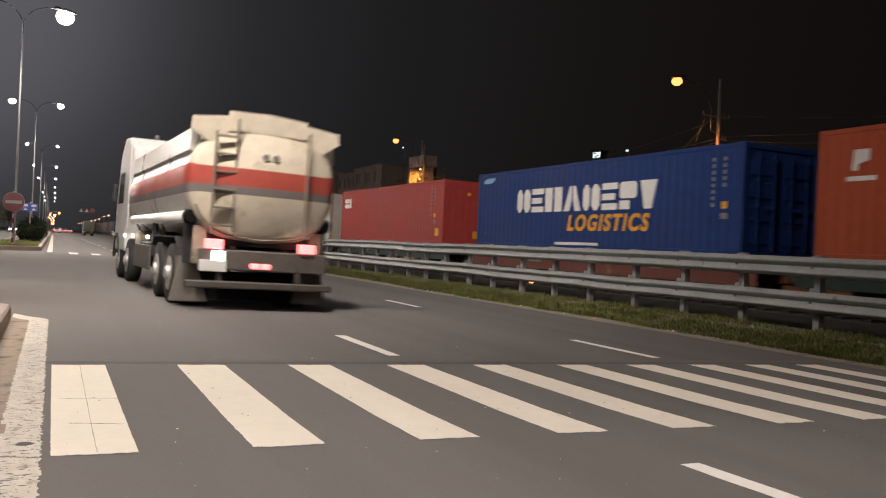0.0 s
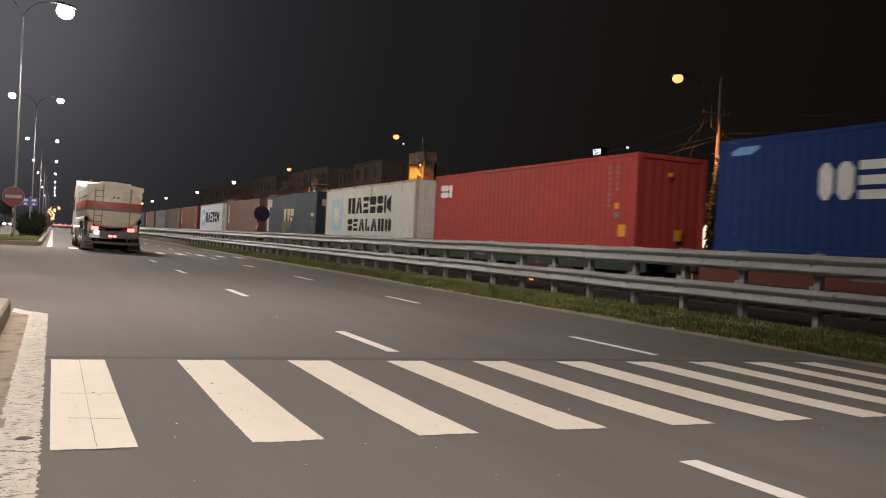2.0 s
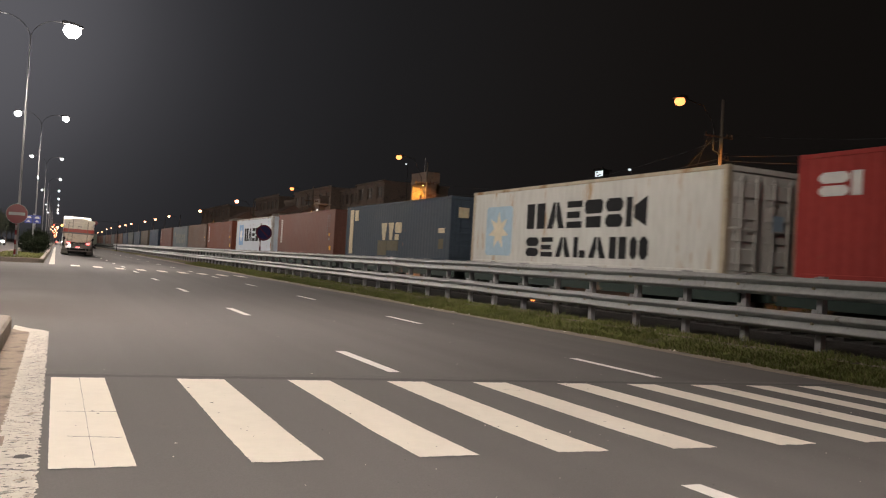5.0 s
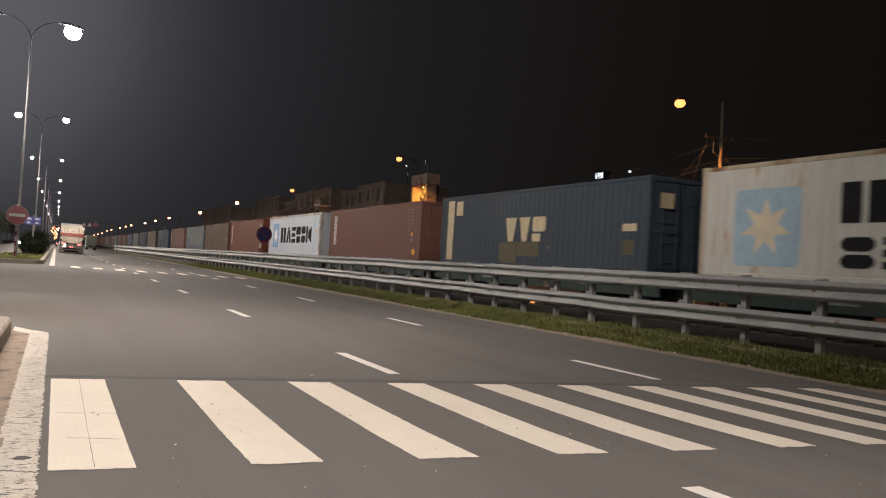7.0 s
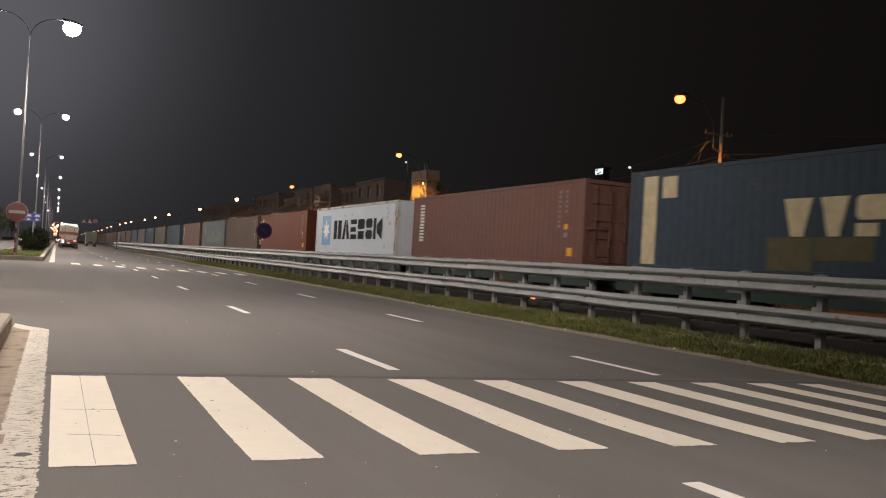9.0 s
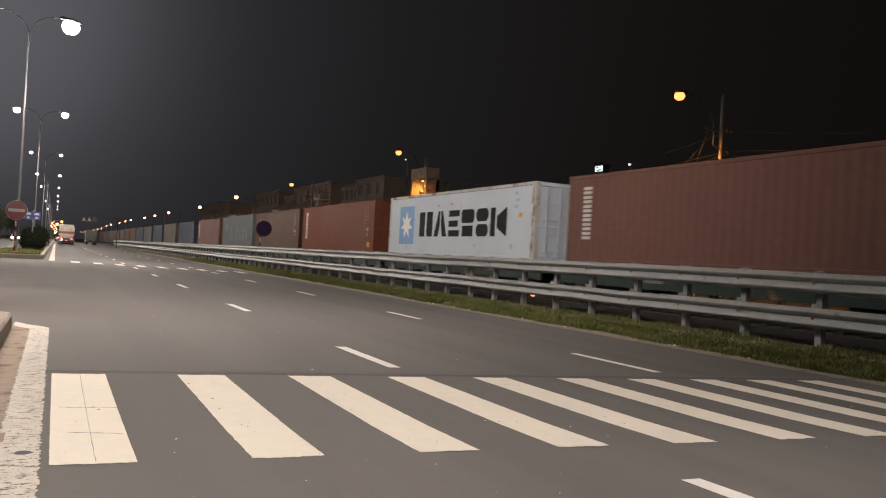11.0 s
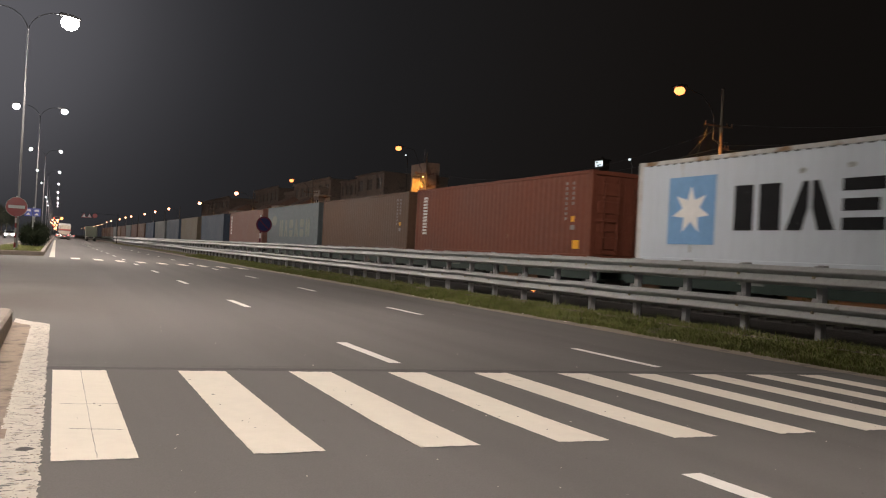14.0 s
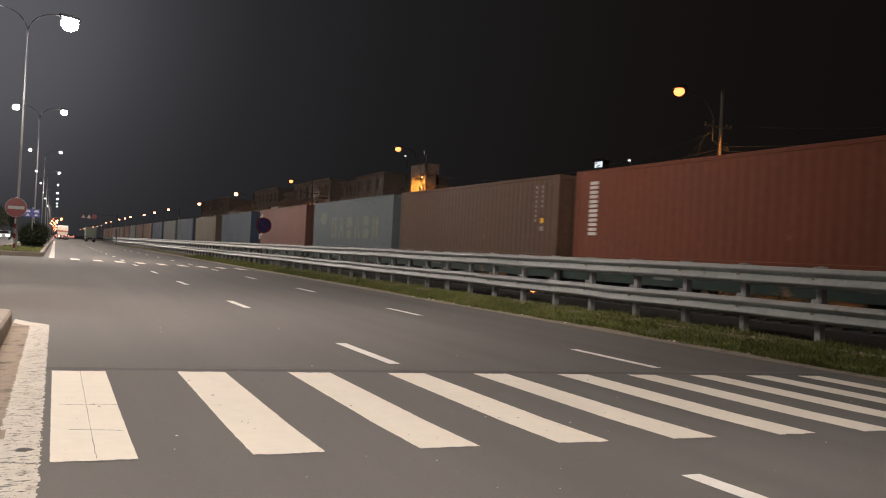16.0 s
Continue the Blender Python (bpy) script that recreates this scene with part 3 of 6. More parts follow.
BRASS = material("yellowed_zinc", (0.30, 0.26, 0.19), 0.45, metal=0.5, vary=0.3, grain=30, stain=4)
POST_STEEL = material("dull_post_steel", (0.28, 0.285, 0.295), 0.7, metal=0.1, vary=0.2, grain=10, stain=1.2, dirt=(0.10, 0.09, 0.075), dirt_amount=0.25)


def guardrail():
    top = tagged(new("guardrail"), "galvanised steel guardrail with two stacked corrugated beams", "guardrail")
    body = Shape().extrude([(RAIL_X + 0.055 + a, b) for a, b in ((0, -0.06), (0.13, -0.06), (0.13, -0.048), (0.012, -0.048), (0.012, 0.048), (0.13, 0.048), (0.13, 0.06), (0, 0.06))], 2, -0.45, 1.29)
    post_mesh = body.mesh("post", POST_STEEL)
    block = Shape().box(RAIL_X - 0.07, RAIL_X + 0.053, -0.045, 0.045, -0.17, 0.2, 0.01).mesh("block", POST_STEEL)
    # the trapezoid over this block shapes the lit part of the post
    lit_tab_block = Shape().box(RAIL_X - 0.07, RAIL_X + 0.053, -0.045, 0.045, -0.17, 0.17, 0.01).extrude([(-0.10, 0.10), (0.10, 0.10), (0.056, 0.25), (-0.056, 0.25)], 0, RAIL_X - 0.055, RAIL_X - 0.043).mesh("block", POST_STEEL)
    bolt = Shape().tube([(RAIL_X - 0.135, 0, 0), (RAIL_X - 0.10, 0, 0)], 0.028, 6).mesh("bolt", BRASS)
    count = 128
    for k in range(count):
        y = POST_FIRST + POST_STEP * k + 0.04 * math.sin(k * 2.3)
        lean = 0.8 * math.sin(k * 1.7)
        part("post", post_mesh, None, top, m=pose(0, y, wobble(y, 9), lean, 0, 0))
        if k < 60:
            for z in BEAM_Z:
                part("block", block if z > 1 else lit_tab_block, None, top, m=pose(0, y, z + wobble(y, z)))
                part("bolt", bolt, None, top, m=pose(0, y, z + wobble(y, z)))
    seg = POST_STEP * 2
    for z in BEAM_Z:
        for k in range(count // 2):
            y0 = POST_FIRST + seg * k - 0.12
            s = Shape()
            ys = [y0, y0 + 0.3, y0 + seg * 0.33, y0 + seg * 0.66, y0 + seg]
            over = 0.006 if k % 2 else 0.0
            front = [[(RAIL_X - 0.06 + a - over, y, z + b + wobble(y, z)) for a, b in BEAM] for y in ys]
            back = [[(RAIL_X - 0.056 + a - over, y, z + b + wobble(y, z)) for a, b in BEAM] for y in ys]
            n, m = len(BEAM), len(ys)
            v = [p for ring in front + back for p in ring]
            f = [(r * n + j, (r + 1) * n + j, (r + 1) * n + j + 1, r * n + j + 1) for r in range(m - 1) for j in range(n - 1)]
            f += [tuple(reversed([q + n * m for q in face])) for face in f]
            for r in range(m - 1):
                for j in (0, n - 1):
                    f.append((r * n + j, (r + 1) * n + j, (r + 1 + m) * n + j, (r + m) * n + j))
            for r in (0, m - 1):
                for j in range(n - 1):
                    f.append((r * n + j, r * n + j + 1, (r + m) * n + j + 1, (r + m) * n + j))
            part("beam", s.add(v, f), ZINC, top, smooth=False)
    return top


guardrail()


def gravel(name, count, place, low, high, mats, seed):
    rnd = random.Random(seed)
    s = Shape()
    for _ in range(count):
        x, y, z = place(rnd)
        r = rnd.uniform(low, high)
        a = rnd.random() * 6.28
        ring = [(x + r * (0.7 + 0.6 * rnd.random()) * math.cos(a + k * 1.257), y + r * (0.7 + 0.6 * rnd.random()) * math.sin(a + k * 1.257), z) for k in range(5)]
        s.add(ring + [(x + 0.2 * r, y, z + r * rnd.uniform(0.5, 1.0))], [(k, (k + 1) % 5, 5) for k in range(5)], rnd.choice((0, 0, 1)))
    return part(name, s, mats)


tagged(gravel("gravel", 7000, lambda r: (11.3 + 1.05 * r.random(), 4 + 40 * r.random() ** 1.4, -0.055), 0.008, 0.032, [DUST, DIRT], 8), "loose stones and soil under the guardrail", "gravel", kind="stuff")
litter = gravel("litter", 44, lambda r: (10.32 + 0.4 * r.random() ** 2, 6 + 34 * r.random(), road_z(10.4, 10) + 0.02), 0.015, 0.045, [PAINT, WALL], 9)
tagged(litter, "small pale scraps of litter in the grass", "litter", kind="stuff")

# ---- train ----
DECK, CW, CL, CH = 1.212, 2.44, 12.19, 2.59
TRAIN_SPEED = 5.706
movers, wheelsets = [], []


def paint(name, base, dirt=(0.20, 0.12, 0.08), amount=0.08, rough=0.7, vary=0.16, stretch=(1, 1, 1)):
    return material(name, base, rough, vary=vary, stretch=stretch, grain=5, stain=0.5, dirt=dirt, dirt_amount=amount, bump=0.05, bump_scale=12, spec=0.1)


def corrugation(length, step=0.278, deep=0.008):
    """A trapezoid wave as offsets and stations along the length."""
    n = int(length / step)
    step = length / n
    pts = []
    for k in range(n):
        a = k * step
        pts += [(0.0, a + 0.02 * step), (0.0, a + 0.30 * step), (deep, a + 0.52 * step), (deep, a + 0.80 * step)]
    pts.append((0.0, length))
    return pts


def container_meshes(mat, rail_mat, deep):
    wave = corrugation(CL - 0.3, deep=deep)
    side = Shape()
    side.strip([(-CW / 2 + 0.012 + a, -CL / 2 + 0.15 + s) for a, s in wave], 2, [0.14, CH - 0.1])
    far_side = Shape()
    far_side.strip([(CW / 2 - 0.012 - a, -CL / 2 + 0.15 + s) for a, s in wave][::-1], 2, [0.14, CH - 0.1])
    wave_end = corrugation(CW - 0.3)
    end = Shape()
    end.strip([(-CW / 2 + 0.15 + s, CL / 2 - 0.03 - a) for a, s in wave_end], 2, [0.14, CH - 0.1])
    near_end = Shape()
    near_end.strip([(-CW / 2 + 0.15 + s, -CL / 2 + 0.03 + a) for a, s in wave_end][::-1], 2, [0.14, CH - 0.1])
    roof = Shape()
    roof.strip([(-CL / 2 + 0.1 + s, CH - 0.02 - a * 0.5) for a, s in corrugation(CL - 0.2, 0.42)], 0, [-CW / 2 + 0.06, CW / 2 - 0.06])
    post = Shape().box(-0.08, 0.08, -0.08, 0.08, 0.1, CH - 0.1, 0.012)
    top_rail = Shape().box(-0.035, 0.035, -CL / 2 + 0.16, CL / 2 - 0.16, CH - 0.11, CH - 0.008, 0.012)
    low_rail = Shape().box(-0.05, 0.05, -CL / 2 + 0.16, CL / 2 - 0.16, 0.01, 0.15, 0.012)
    header = Shape().box(-CW / 2 + 0.16, CW / 2 - 0.16, -0.05, 0.05, 0, 0.13, 0.012)
    cast = Shape().box(-0.089, 0.089, -0.081, 0.081, 0, 0.118, 0.015)
    floor = Shape().box(-CW / 2 + 0.1, CW / 2 - 0.1, -CL / 2 + 0.1, CL / 2 - 0.1, 0.06, 0.12)
    door = Shape()
    w = CW / 2 - 0.16
    door.box(0, w, 0, 0.045, 0, CH - 0.3, 0.01)
    for z in (0.16, 0.68, 1.2, 1.72):
        door.box(0.1, w - 0.1, -0.03, 0.0, z, z + 0.36, 0.02)
    for z in (0.2, 0.8, 1.4, 2.0):
        door.box(w - 0.04, w + 0.02, -0.02, 0.02, z, z + 0.12, 0.006)
    bar = Shape().tube([(0, -0.06, 0.02), (0, -0.06, CH - 0.34)], 0.02, 8)
    for z in (0.1, 0.62, 1.6, 2.1):
        bar.box(-0.05, 0.05, -0.075, -0.03, z, z + 0.06, 0.008)
    bar.box(0.0, 0.36, -0.085, -0.06, 0.95, 0.99, 0.008)
    return dict(side=side.mesh("side_panel", mat), other=far_side.mesh("side_panel", mat), end=end.mesh("end_wall", mat), near=near_end.mesh("end_wall", mat),
                roof=roof.mesh("roof", mat), post=post.mesh("corner_post", rail_mat), top=top_rail.mesh("top_rail", rail_mat), low=low_rail.mesh("bottom_rail", mat),
                header=header.mesh("header", mat), cast=cast.mesh("corner_casting", rail_mat), floor=floor.mesh("floor", DARK), door=door.mesh("door", mat), bar=bar.mesh("locking_bar", mat))


def container(far, mat, rail_mat, label, doors=True, deep=0.008):
    top = tagged(new("shipping_container"), label, "shipping container", group="containers on the train")
    g = container_meshes(mat, rail_mat, deep)
    part("side_panel", g["side"], None, top)
    part("side_panel", g["other"], None, top)
    part("end_wall", g["end"], None, top)
    part("roof", g["roof"], None, top)
    part("floor", g["floor"], None, top)
    for sx in (-1, 1):
        part("top_rail", g["top"], None, top, m=pose(sx * (CW / 2 - 0.035), 0, 0))
        part("bottom_rail", g["low"], None, top, m=pose(sx * (CW / 2 - 0.05), 0, 0))
        for sy in (-1, 1):
            part("corner_post", g["post"], None, top, m=pose(sx * (CW / 2 - 0.08), sy * (CL / 2 - 0.08), 0))
            for z in (0, CH - 0.118):
                part("corner_casting", g["cast"], None, top, m=pose(sx * (CW / 2 - 0.086), sy * (CL / 2 - 0.078), z))
    for sy in (-1, 1):
        for z in (0.01, CH - 0.14):
            part("header", g["header"], None, top, m=pose(0, sy * (CL / 2 - 0.055), z))
    if doors:
        for s in (-1, 1):
            d = part("door", g["door"], None, top, m=Matrix.Translation((0.004 * s, -CL / 2 + 0.03, 0.15)) @ Matrix.Diagonal((s, 1, 1, 1)))
            for x in (0.28, 0.78):
                part("locking_bar", g["bar"], None, d, m=pose(x, 0, 0))
    else:
        part("end_wall", g["near"], None, top)
    movers.append((top, (TRACK_X, far - CL / 2, DECK)))
    return top


def plate(name, top, mat, a, b, z0, z1, outline=None, slant=0.0, label=""):
    """A thin painted plate on the side that faces the road: a and b are measured from the far end."""
    y0, y1 = CL / 2 - a, CL / 2 - b
    x = -CW / 2 + 0.002
    if outline is None:
        outline = [(0, 0), (1, 0), (1, 1), (0, 1)]
    pts = [(y0 + (y1 - y0) * (u + slant * (v - 0.5)), z0 + (z1 - z0) * v) for u, v in outline]
    return part(name, Shape().extrude(pts, 0, x, x + 0.012), mat, top, label)


def star(points, inner):
    return [(0.5 + (0.5 if k % 2 == 0 else inner) * math.sin(math.pi * k / points), 0.5 + (0.5 if k % 2 == 0 else inner) * math.cos(math.pi * k / points)) for k in range(2 * points)]


def boxed(u0, u1, v0, v1, c=0.0, d=0.0):
    """A block in the unit square; c cuts its corners along and d in height."""
    if not c:
        return [(u0, v0), (u1, v0), (u1, v1), (u0, v1)]
    return [(u0 + c, v0), (u1 - c, v0), (u1, v0 + d), (u1, v1 - d), (u1 - c, v1), (u0 + c, v1), (u0, v1 - d), (u0, v0 + d)]


# plain shapes that stand in for the strokes of a name: pairs of bars, wedges, stacks and rounded blocks
MARKS = {
    "pair": [boxed(0, 0.42, 0, 1), boxed(0.56, 1, 0, 1)],
    "wedge": [[(0.0, 0), (0.33, 0), (0.46, 0.45), (0.46, 1), (0.34, 1)], [(0.67, 0), (1, 0), (0.66, 1), (0.54, 1), (0.54, 0.45)]],
    "stack": [boxed(0, 1, 0, 0.24), boxed(0, 0.86, 0.37, 0.61), boxed(0, 1, 0.76, 1)],
    "round": [boxed(0, 1, 0, 0.44, 0.16, 0.14), boxed(0, 1, 0.54, 1, 0.16, 0.14)],
    "ring": [boxed(0, 0.4, 0, 1, 0.14, 0.2), boxed(0.52, 1, 0, 1, 0.16, 0.2)],
    "legs": [boxed(0, 1, 0.5, 1, 0.1, 0.1), boxed(0.08, 0.92, 0, 0.4)],
    "flag": [boxed(0, 1, 0.4, 1, 0.1, 0.1), boxed(0, 0.6, 0, 0.32)],
    "funnel": [[(0.3, 0), (0.7, 0), (0.96, 1), (0.04, 1)]],
    "fork": [boxed(0, 0.3, 0, 1), [(0.4, 0.3), (1, 0), (1, 1), (0.4, 0.7)]],
    "foot": [boxed(0, 0.36, 0, 1), boxed(0.5, 1, 0, 0.36)],
    "bar": [boxed(0, 1, 0, 1)],
}


def blocks(top, mat, a, b, z0, z1, kinds, gap=0.2, wide=None):
    """A name drawn as a row of plain shapes."""
    kinds = kinds.split()
    widths = wide or [1.0] * len(kinds)
    total = sum(widths) + gap * (len(kinds) - 1)
    at = a
    for kind, w in zip(kinds, widths):
        d = (b - a) * w / total
        for outline in MARKS[kind]:
            plate("mark", top, mat, at, at + d, z0, z1, outline)
        at += d + (b - a) * gap / total


def column(top, mat, a, w, z0, z1, count):
    """Plain bars one above another, two for each letter."""
    h = (z1 - z0) / count
    for k in range(count):
        for u0, u1 in ((0.04, 0.36), (0.52, 0.84)):
            plate("bar", top, mat, a, a + w, z1 - h * (k + u1), z1 - h * (k + u0))


def word(top, text, mat, a, z, size, shear=0.0, space=1.0):
    data = bpy.data.curves.new("word", "FONT")
    data.body, data.size, data.shear, data.space_character, data.extrude, data.offset = text, size, shear, space, 0.004, 0.022
    data.materials.append(mat)
    ob = new("word", data)
    ob.parent = top
    ob.matrix_basis = Matrix(((0, 0, -1, -CW / 2 - 0.002), (-1, 0, 0, CL / 2 - a), (0, 1, 0, z), (0, 0, 0, 1)))
    return ob


def end_plate(name, top, mat, x0, x1, z0, z1):
    return part(name, Shape().box(x0, x1, -CL / 2 - 0.052, -CL / 2 - 0.045, z0, z1), mat, top)


NAVY = paint("navy_container_paint", (0.013, 0.037, 0.145), amount=0.03)
RED = paint("red_container_paint", (0.345, 0.050, 0.044), amount=0.03)
MAROON = paint("maroon_container_paint", (0.150, 0.076, 0.062), amount=0.06)
RUSSET = paint("russet_container_paint", (0.148, 0.050, 0.031), amount=0.06)
BROWN = paint("brown_container_paint", (0.098, 0.059, 0.041), amount=0.08)
TEAL = paint("blue_grey_container_paint", (0.040, 0.055, 0.073), amount=0.08)
MOSS = paint("grey_green_container_paint", (0.098, 0.12, 0.13), amount=0.08)
SLATE = paint("slate_container_paint", (0.038, 0.055, 0.080), amount=0.05)
PALE = paint("off_white_container_paint", (0.54, 0.55, 0.52), (0.38, 0.25, 0.13), 0.34, stretch=(1, 1.6, 0.3))
WHITE = paint("white_container_paint", (0.53, 0.59, 0.655), (0.42, 0.36, 0.28), 0.08, vary=0.06, stretch=(1, 1.6, 0.35))
ORANGE = paint("orange_red_container_paint", (0.36, 0.075, 0.035), amount=0.04)
GREYC = paint("grey_container_paint", (0.08, 0.088, 0.09), amount=0.1)
TAN = paint("tan_container_paint", (0.092, 0.078, 0.058), amount=0.1)
RUSTY_RAIL = paint("rusty_rail_paint", (0.43, 0.38, 0.29), (0.24, 0.13, 0.06), amount=0.5)
DULL_RED = paint("dull_red_container_paint", (0.085, 0.046, 0.038), amount=0.15)
CREAM_RAIL = paint("stained_rail_paint", (0.50, 0.50, 0.49), (0.24, 0.15, 0.085), 0.55)
INK_WHITE = material("white_lettering", (0.74, 0.74, 0.72), 0.5, vary=0.1, grain=6, stain=1.2, spec=0.12)
FADED_WHITE = material("faded_white_lettering", (0.56, 0.54, 0.52), 0.6, vary=0.25, grain=9, stain=2.5, spec=0.12, dirt=(0.28, 0.16, 0.12), dirt_amount=0.25)
INK_BLACK = material("black_lettering", (0.016, 0.017, 0.019), 0.8, vary=0.2, grain=6, stain=1.2, dirt=(0.12, 0.12, 0.115), dirt_amount=0.03, spec=0.1)
RUST_STAIN = material("container_rust", (0.26, 0.15, 0.075), 0.85, vary=0.35, grain=14, stain=3, spec=0.1)
SCUFF = material("grey_scuff", (0.33, 0.34, 0.34), 0.8, vary=0.3, grain=14, stain=3, spec=0.1)
INK_YELLOW = material("yellow_lettering", (0.72, 0.34, 0.02), 0.5, vary=0.1, grain=6, stain=1.2, spec=0.12)
INK_CREAM = material("faded_cream_lettering", (0.48, 0.41, 0.27), 0.6, vary=0.2, grain=6, stain=1.5, spec=0.12)
SKY_BLUE = material("pale_blue_panel", (0.18, 0.35, 0.60), 0.5, vary=0.1, grain=6, stain=1.2, spec=0.12)
FADED_BLUE = material("faded_blue_panel", (0.33, 0.47, 0.58), 0.55, vary=0.14, grain=6, stain=1.2, spec=0.12)
OLIVE_INK = material("faded_olive_lettering", (0.125, 0.138, 0.118), 0.6, vary=0.25, grain=6, stain=1.5, spec=0.12)
FAINT_INK = material("faint_small_lettering", (0.19, 0.175, 0.175), 0.6, vary=0.3, grain=9, stain=2, spec=0.12)
STAR_CREAM = material("aged_cream_star", (0.60, 0.55, 0.42), 0.55, vary=0.18, grain=6, stain=1.2, spec=0.12)
OLIVE = material("olive_patch", (0.088, 0.079, 0.045), 0.6, vary=0.2, grain=6, stain=1.2, spec=0.12)


def sticker(top, mat, a, w, z, h):
    plate("sticker", top, mat, a, a + w, z, z + h)


def codes(top, a=10.9):
    """Two faint columns of small marks near the door end."""
    for k in range(8):
        sticker(top, FAINT_INK, a, 0.08, 2.2 - 0.15 * k, 0.085)
    for k in range(5):
        sticker(top, FAINT_INK, a + 0.34, 0.08, 2.2 - 0.15 * k, 0.085)
    sticker(top, INK_YELLOW, a + 0.32, 0.16, 1.1, 0.16)
    sticker(top, FAINT_INK, a + 0.30, 0.2, 0.86, 0.14)


first = container(10.86, ORANGE, ORANGE, "orange red corrugated shipping container with a small white mark")
plate("emblem", first, INK_WHITE, 0.75, 1.1, 1.75, 2.15, [(0, 0), (0.35, 0), (0.35, 0.3), (1, 0.45), (1, 1), (0.1, 1)])
sticker(first, INK_WHITE, 0.65, 0.6, 1.55, 0.09)
for k in range(1, 4):
    container(10.86 - 14.1 * k, (MAROON, TEAL, RED)[k - 1], DARK, "weathered corrugated shipping container ahead on the train")

gem = container(24.94, NAVY, NAVY, "dark blue shipping container with white and yellow lettering")
blocks(gem, INK_WHITE, 2.7, 9.42, 1.16, 1.9, "ring stack pair wedge ring stack flag funnel", 0.14, [1, 0.85, 1.15, 1.1, 1, 0.85, 0.9, 0.9])
word(gem, "LOGISTICS", INK_YELLOW, 5.55, 0.60, 0.62, 0.2, 1.24)
plate("emblem", gem, SKY_BLUE, 0.4, 1.15, 2.22, 2.40, [(0, 0), (0.7, 0), (1, 0.6), (1, 1), (0.3, 1), (0, 0.5)])
plate("notice", gem, INK_WHITE, 4.95, 7.05, 0.16, 0.24)
codes(gem, 11.25)
cai = container(39.93, RED, RED, "bright red shipping container with a plain corrugated end", doors=False)
blocks(cai, INK_WHITE, 0.5, 1.45, 1.70, 2.18, "round bar", 0.12, [1.5, 0.5])
codes(cai, 11.0)
sticker(cai, INK_YELLOW, 11.5, 0.3, 0.35, 0.32)
end_plate("sticker", cai, INK_YELLOW, 0.1, 0.35, 0.3, 0.6)
end_plate("sticker", cai, INK_YELLOW, -0.2, -0.05, 2.0, 2.12)
sea = container(54.04, PALE, RUSTY_RAIL, "rust-streaked off-white container with two lines of black lettering", deep=0.006)
blocks(sea, INK_BLACK, 3.72, 9.5, 1.20, 2.0, "pair wedge stack legs round fork", 0.16, [1.25, 1.1, 0.9, 1, 0.9, 1])
blocks(sea, INK_BLACK, 3.75, 9.6, 0.33, 0.93, "round stack wedge foot wedge pair ring", 0.22, [1, 0.9, 1.1, 0.8, 1.1, 1, 1])
plate("panel", sea, FADED_BLUE, 1.05, 2.80, 0.32, 2.0, [(0.06, 0), (0.94, 0), (1, 0.06), (1, 0.94), (0.94, 1), (0.06, 1), (0, 0.94), (0, 0.06)])
plate("emblem", sea, STAR_CREAM, 1.22, 2.62, 0.5, 1.82, star(7, 0.225)).location.x -= 0.004
end_plate("panel", sea, FADED_BLUE, 0.25, 0.6, 1.1, 1.5)
vip = container(68.05, TEAL, TEAL, "blue-grey shipping container with faded cream lettering")
blocks(vip, INK_CREAM, 4.95, 7.4, 0.86, 1.65, "funnel funnel flag", 0.2, [1.0, 0.9, 1])
plate("patch", vip, OLIVE, 4.6, 5.7, 0.15, 0.84)
plate("patch", vip, OLIVE, 5.75, 7.05, 0.38, 0.84)
plate("stripe", vip, INK_CREAM, 0.55, 1.05, 0.17, 2.42)
plate("panel", vip, INK_CREAM, 1.25, 1.75, 1.84, 2.38)
plate("notice", vip, INK_CREAM, 11.15, 11.7, 1.13, 1.33)
plate("notice", vip, OLIVE, 11.2, 11.62, 0.5, 0.9)
end_plate("notice", vip, INK_CREAM, -0.9, -0.45, 1.75, 2.15)
tri = container(82.25, MAROON, MAROON, "maroon shipping container with a column of white letters")
column(tri, FADED_WHITE, 0.74, 0.37, 0.68, 2.24, 6)
codes(tri)
sticker(tri, INK_YELLOW, 11.4, 0.25, 0.3, 0.25)
mae = container(96.25, WHITE, CREAM_RAIL, "white shipping container with black lettering and blue panel", deep=0.005)
plate("panel", mae, SKY_BLUE, 1.18, 2.72, 0.48, 2.12)
plate("emblem", mae, INK_WHITE, 1.33, 2.57, 0.72, 1.88, star(7, 0.235)).location.x -= 0.004
blocks(mae, INK_BLACK, 3.3, 10.42, 0.81, 1.82, "pair wedge stack legs round fork", 0.16, [1.25, 1.15, 0.9, 1, 0.9, 1.1])
for k in range(3):
    sticker(mae, FADED_BLUE, 10.9 + 0.1 * (k % 2), 0.2, 2.2 - 0.22 * k, 0.1)
sticker(mae, INK_YELLOW, 11.2, 0.2, 1.45, 0.14)
rnd_rust = random.Random(31)
for k in range(26):
    z, h, a = rnd_rust.uniform(0.1, 2.2), rnd_rust.uniform(0.05, 0.32), CL - 0.17 + rnd_rust.uniform(-0.03, 0.08)
    w = rnd_rust.uniform(0.02, 0.07)
    plate("rust_stain", mae, RUST_STAIN, a, a + w, z, z + h, [(0.2, 0), (0.8, 0.1), (1, 0.5), (0.75, 1), (0.3, 0.93), (0, 0.45)]).location.x -= 0.014
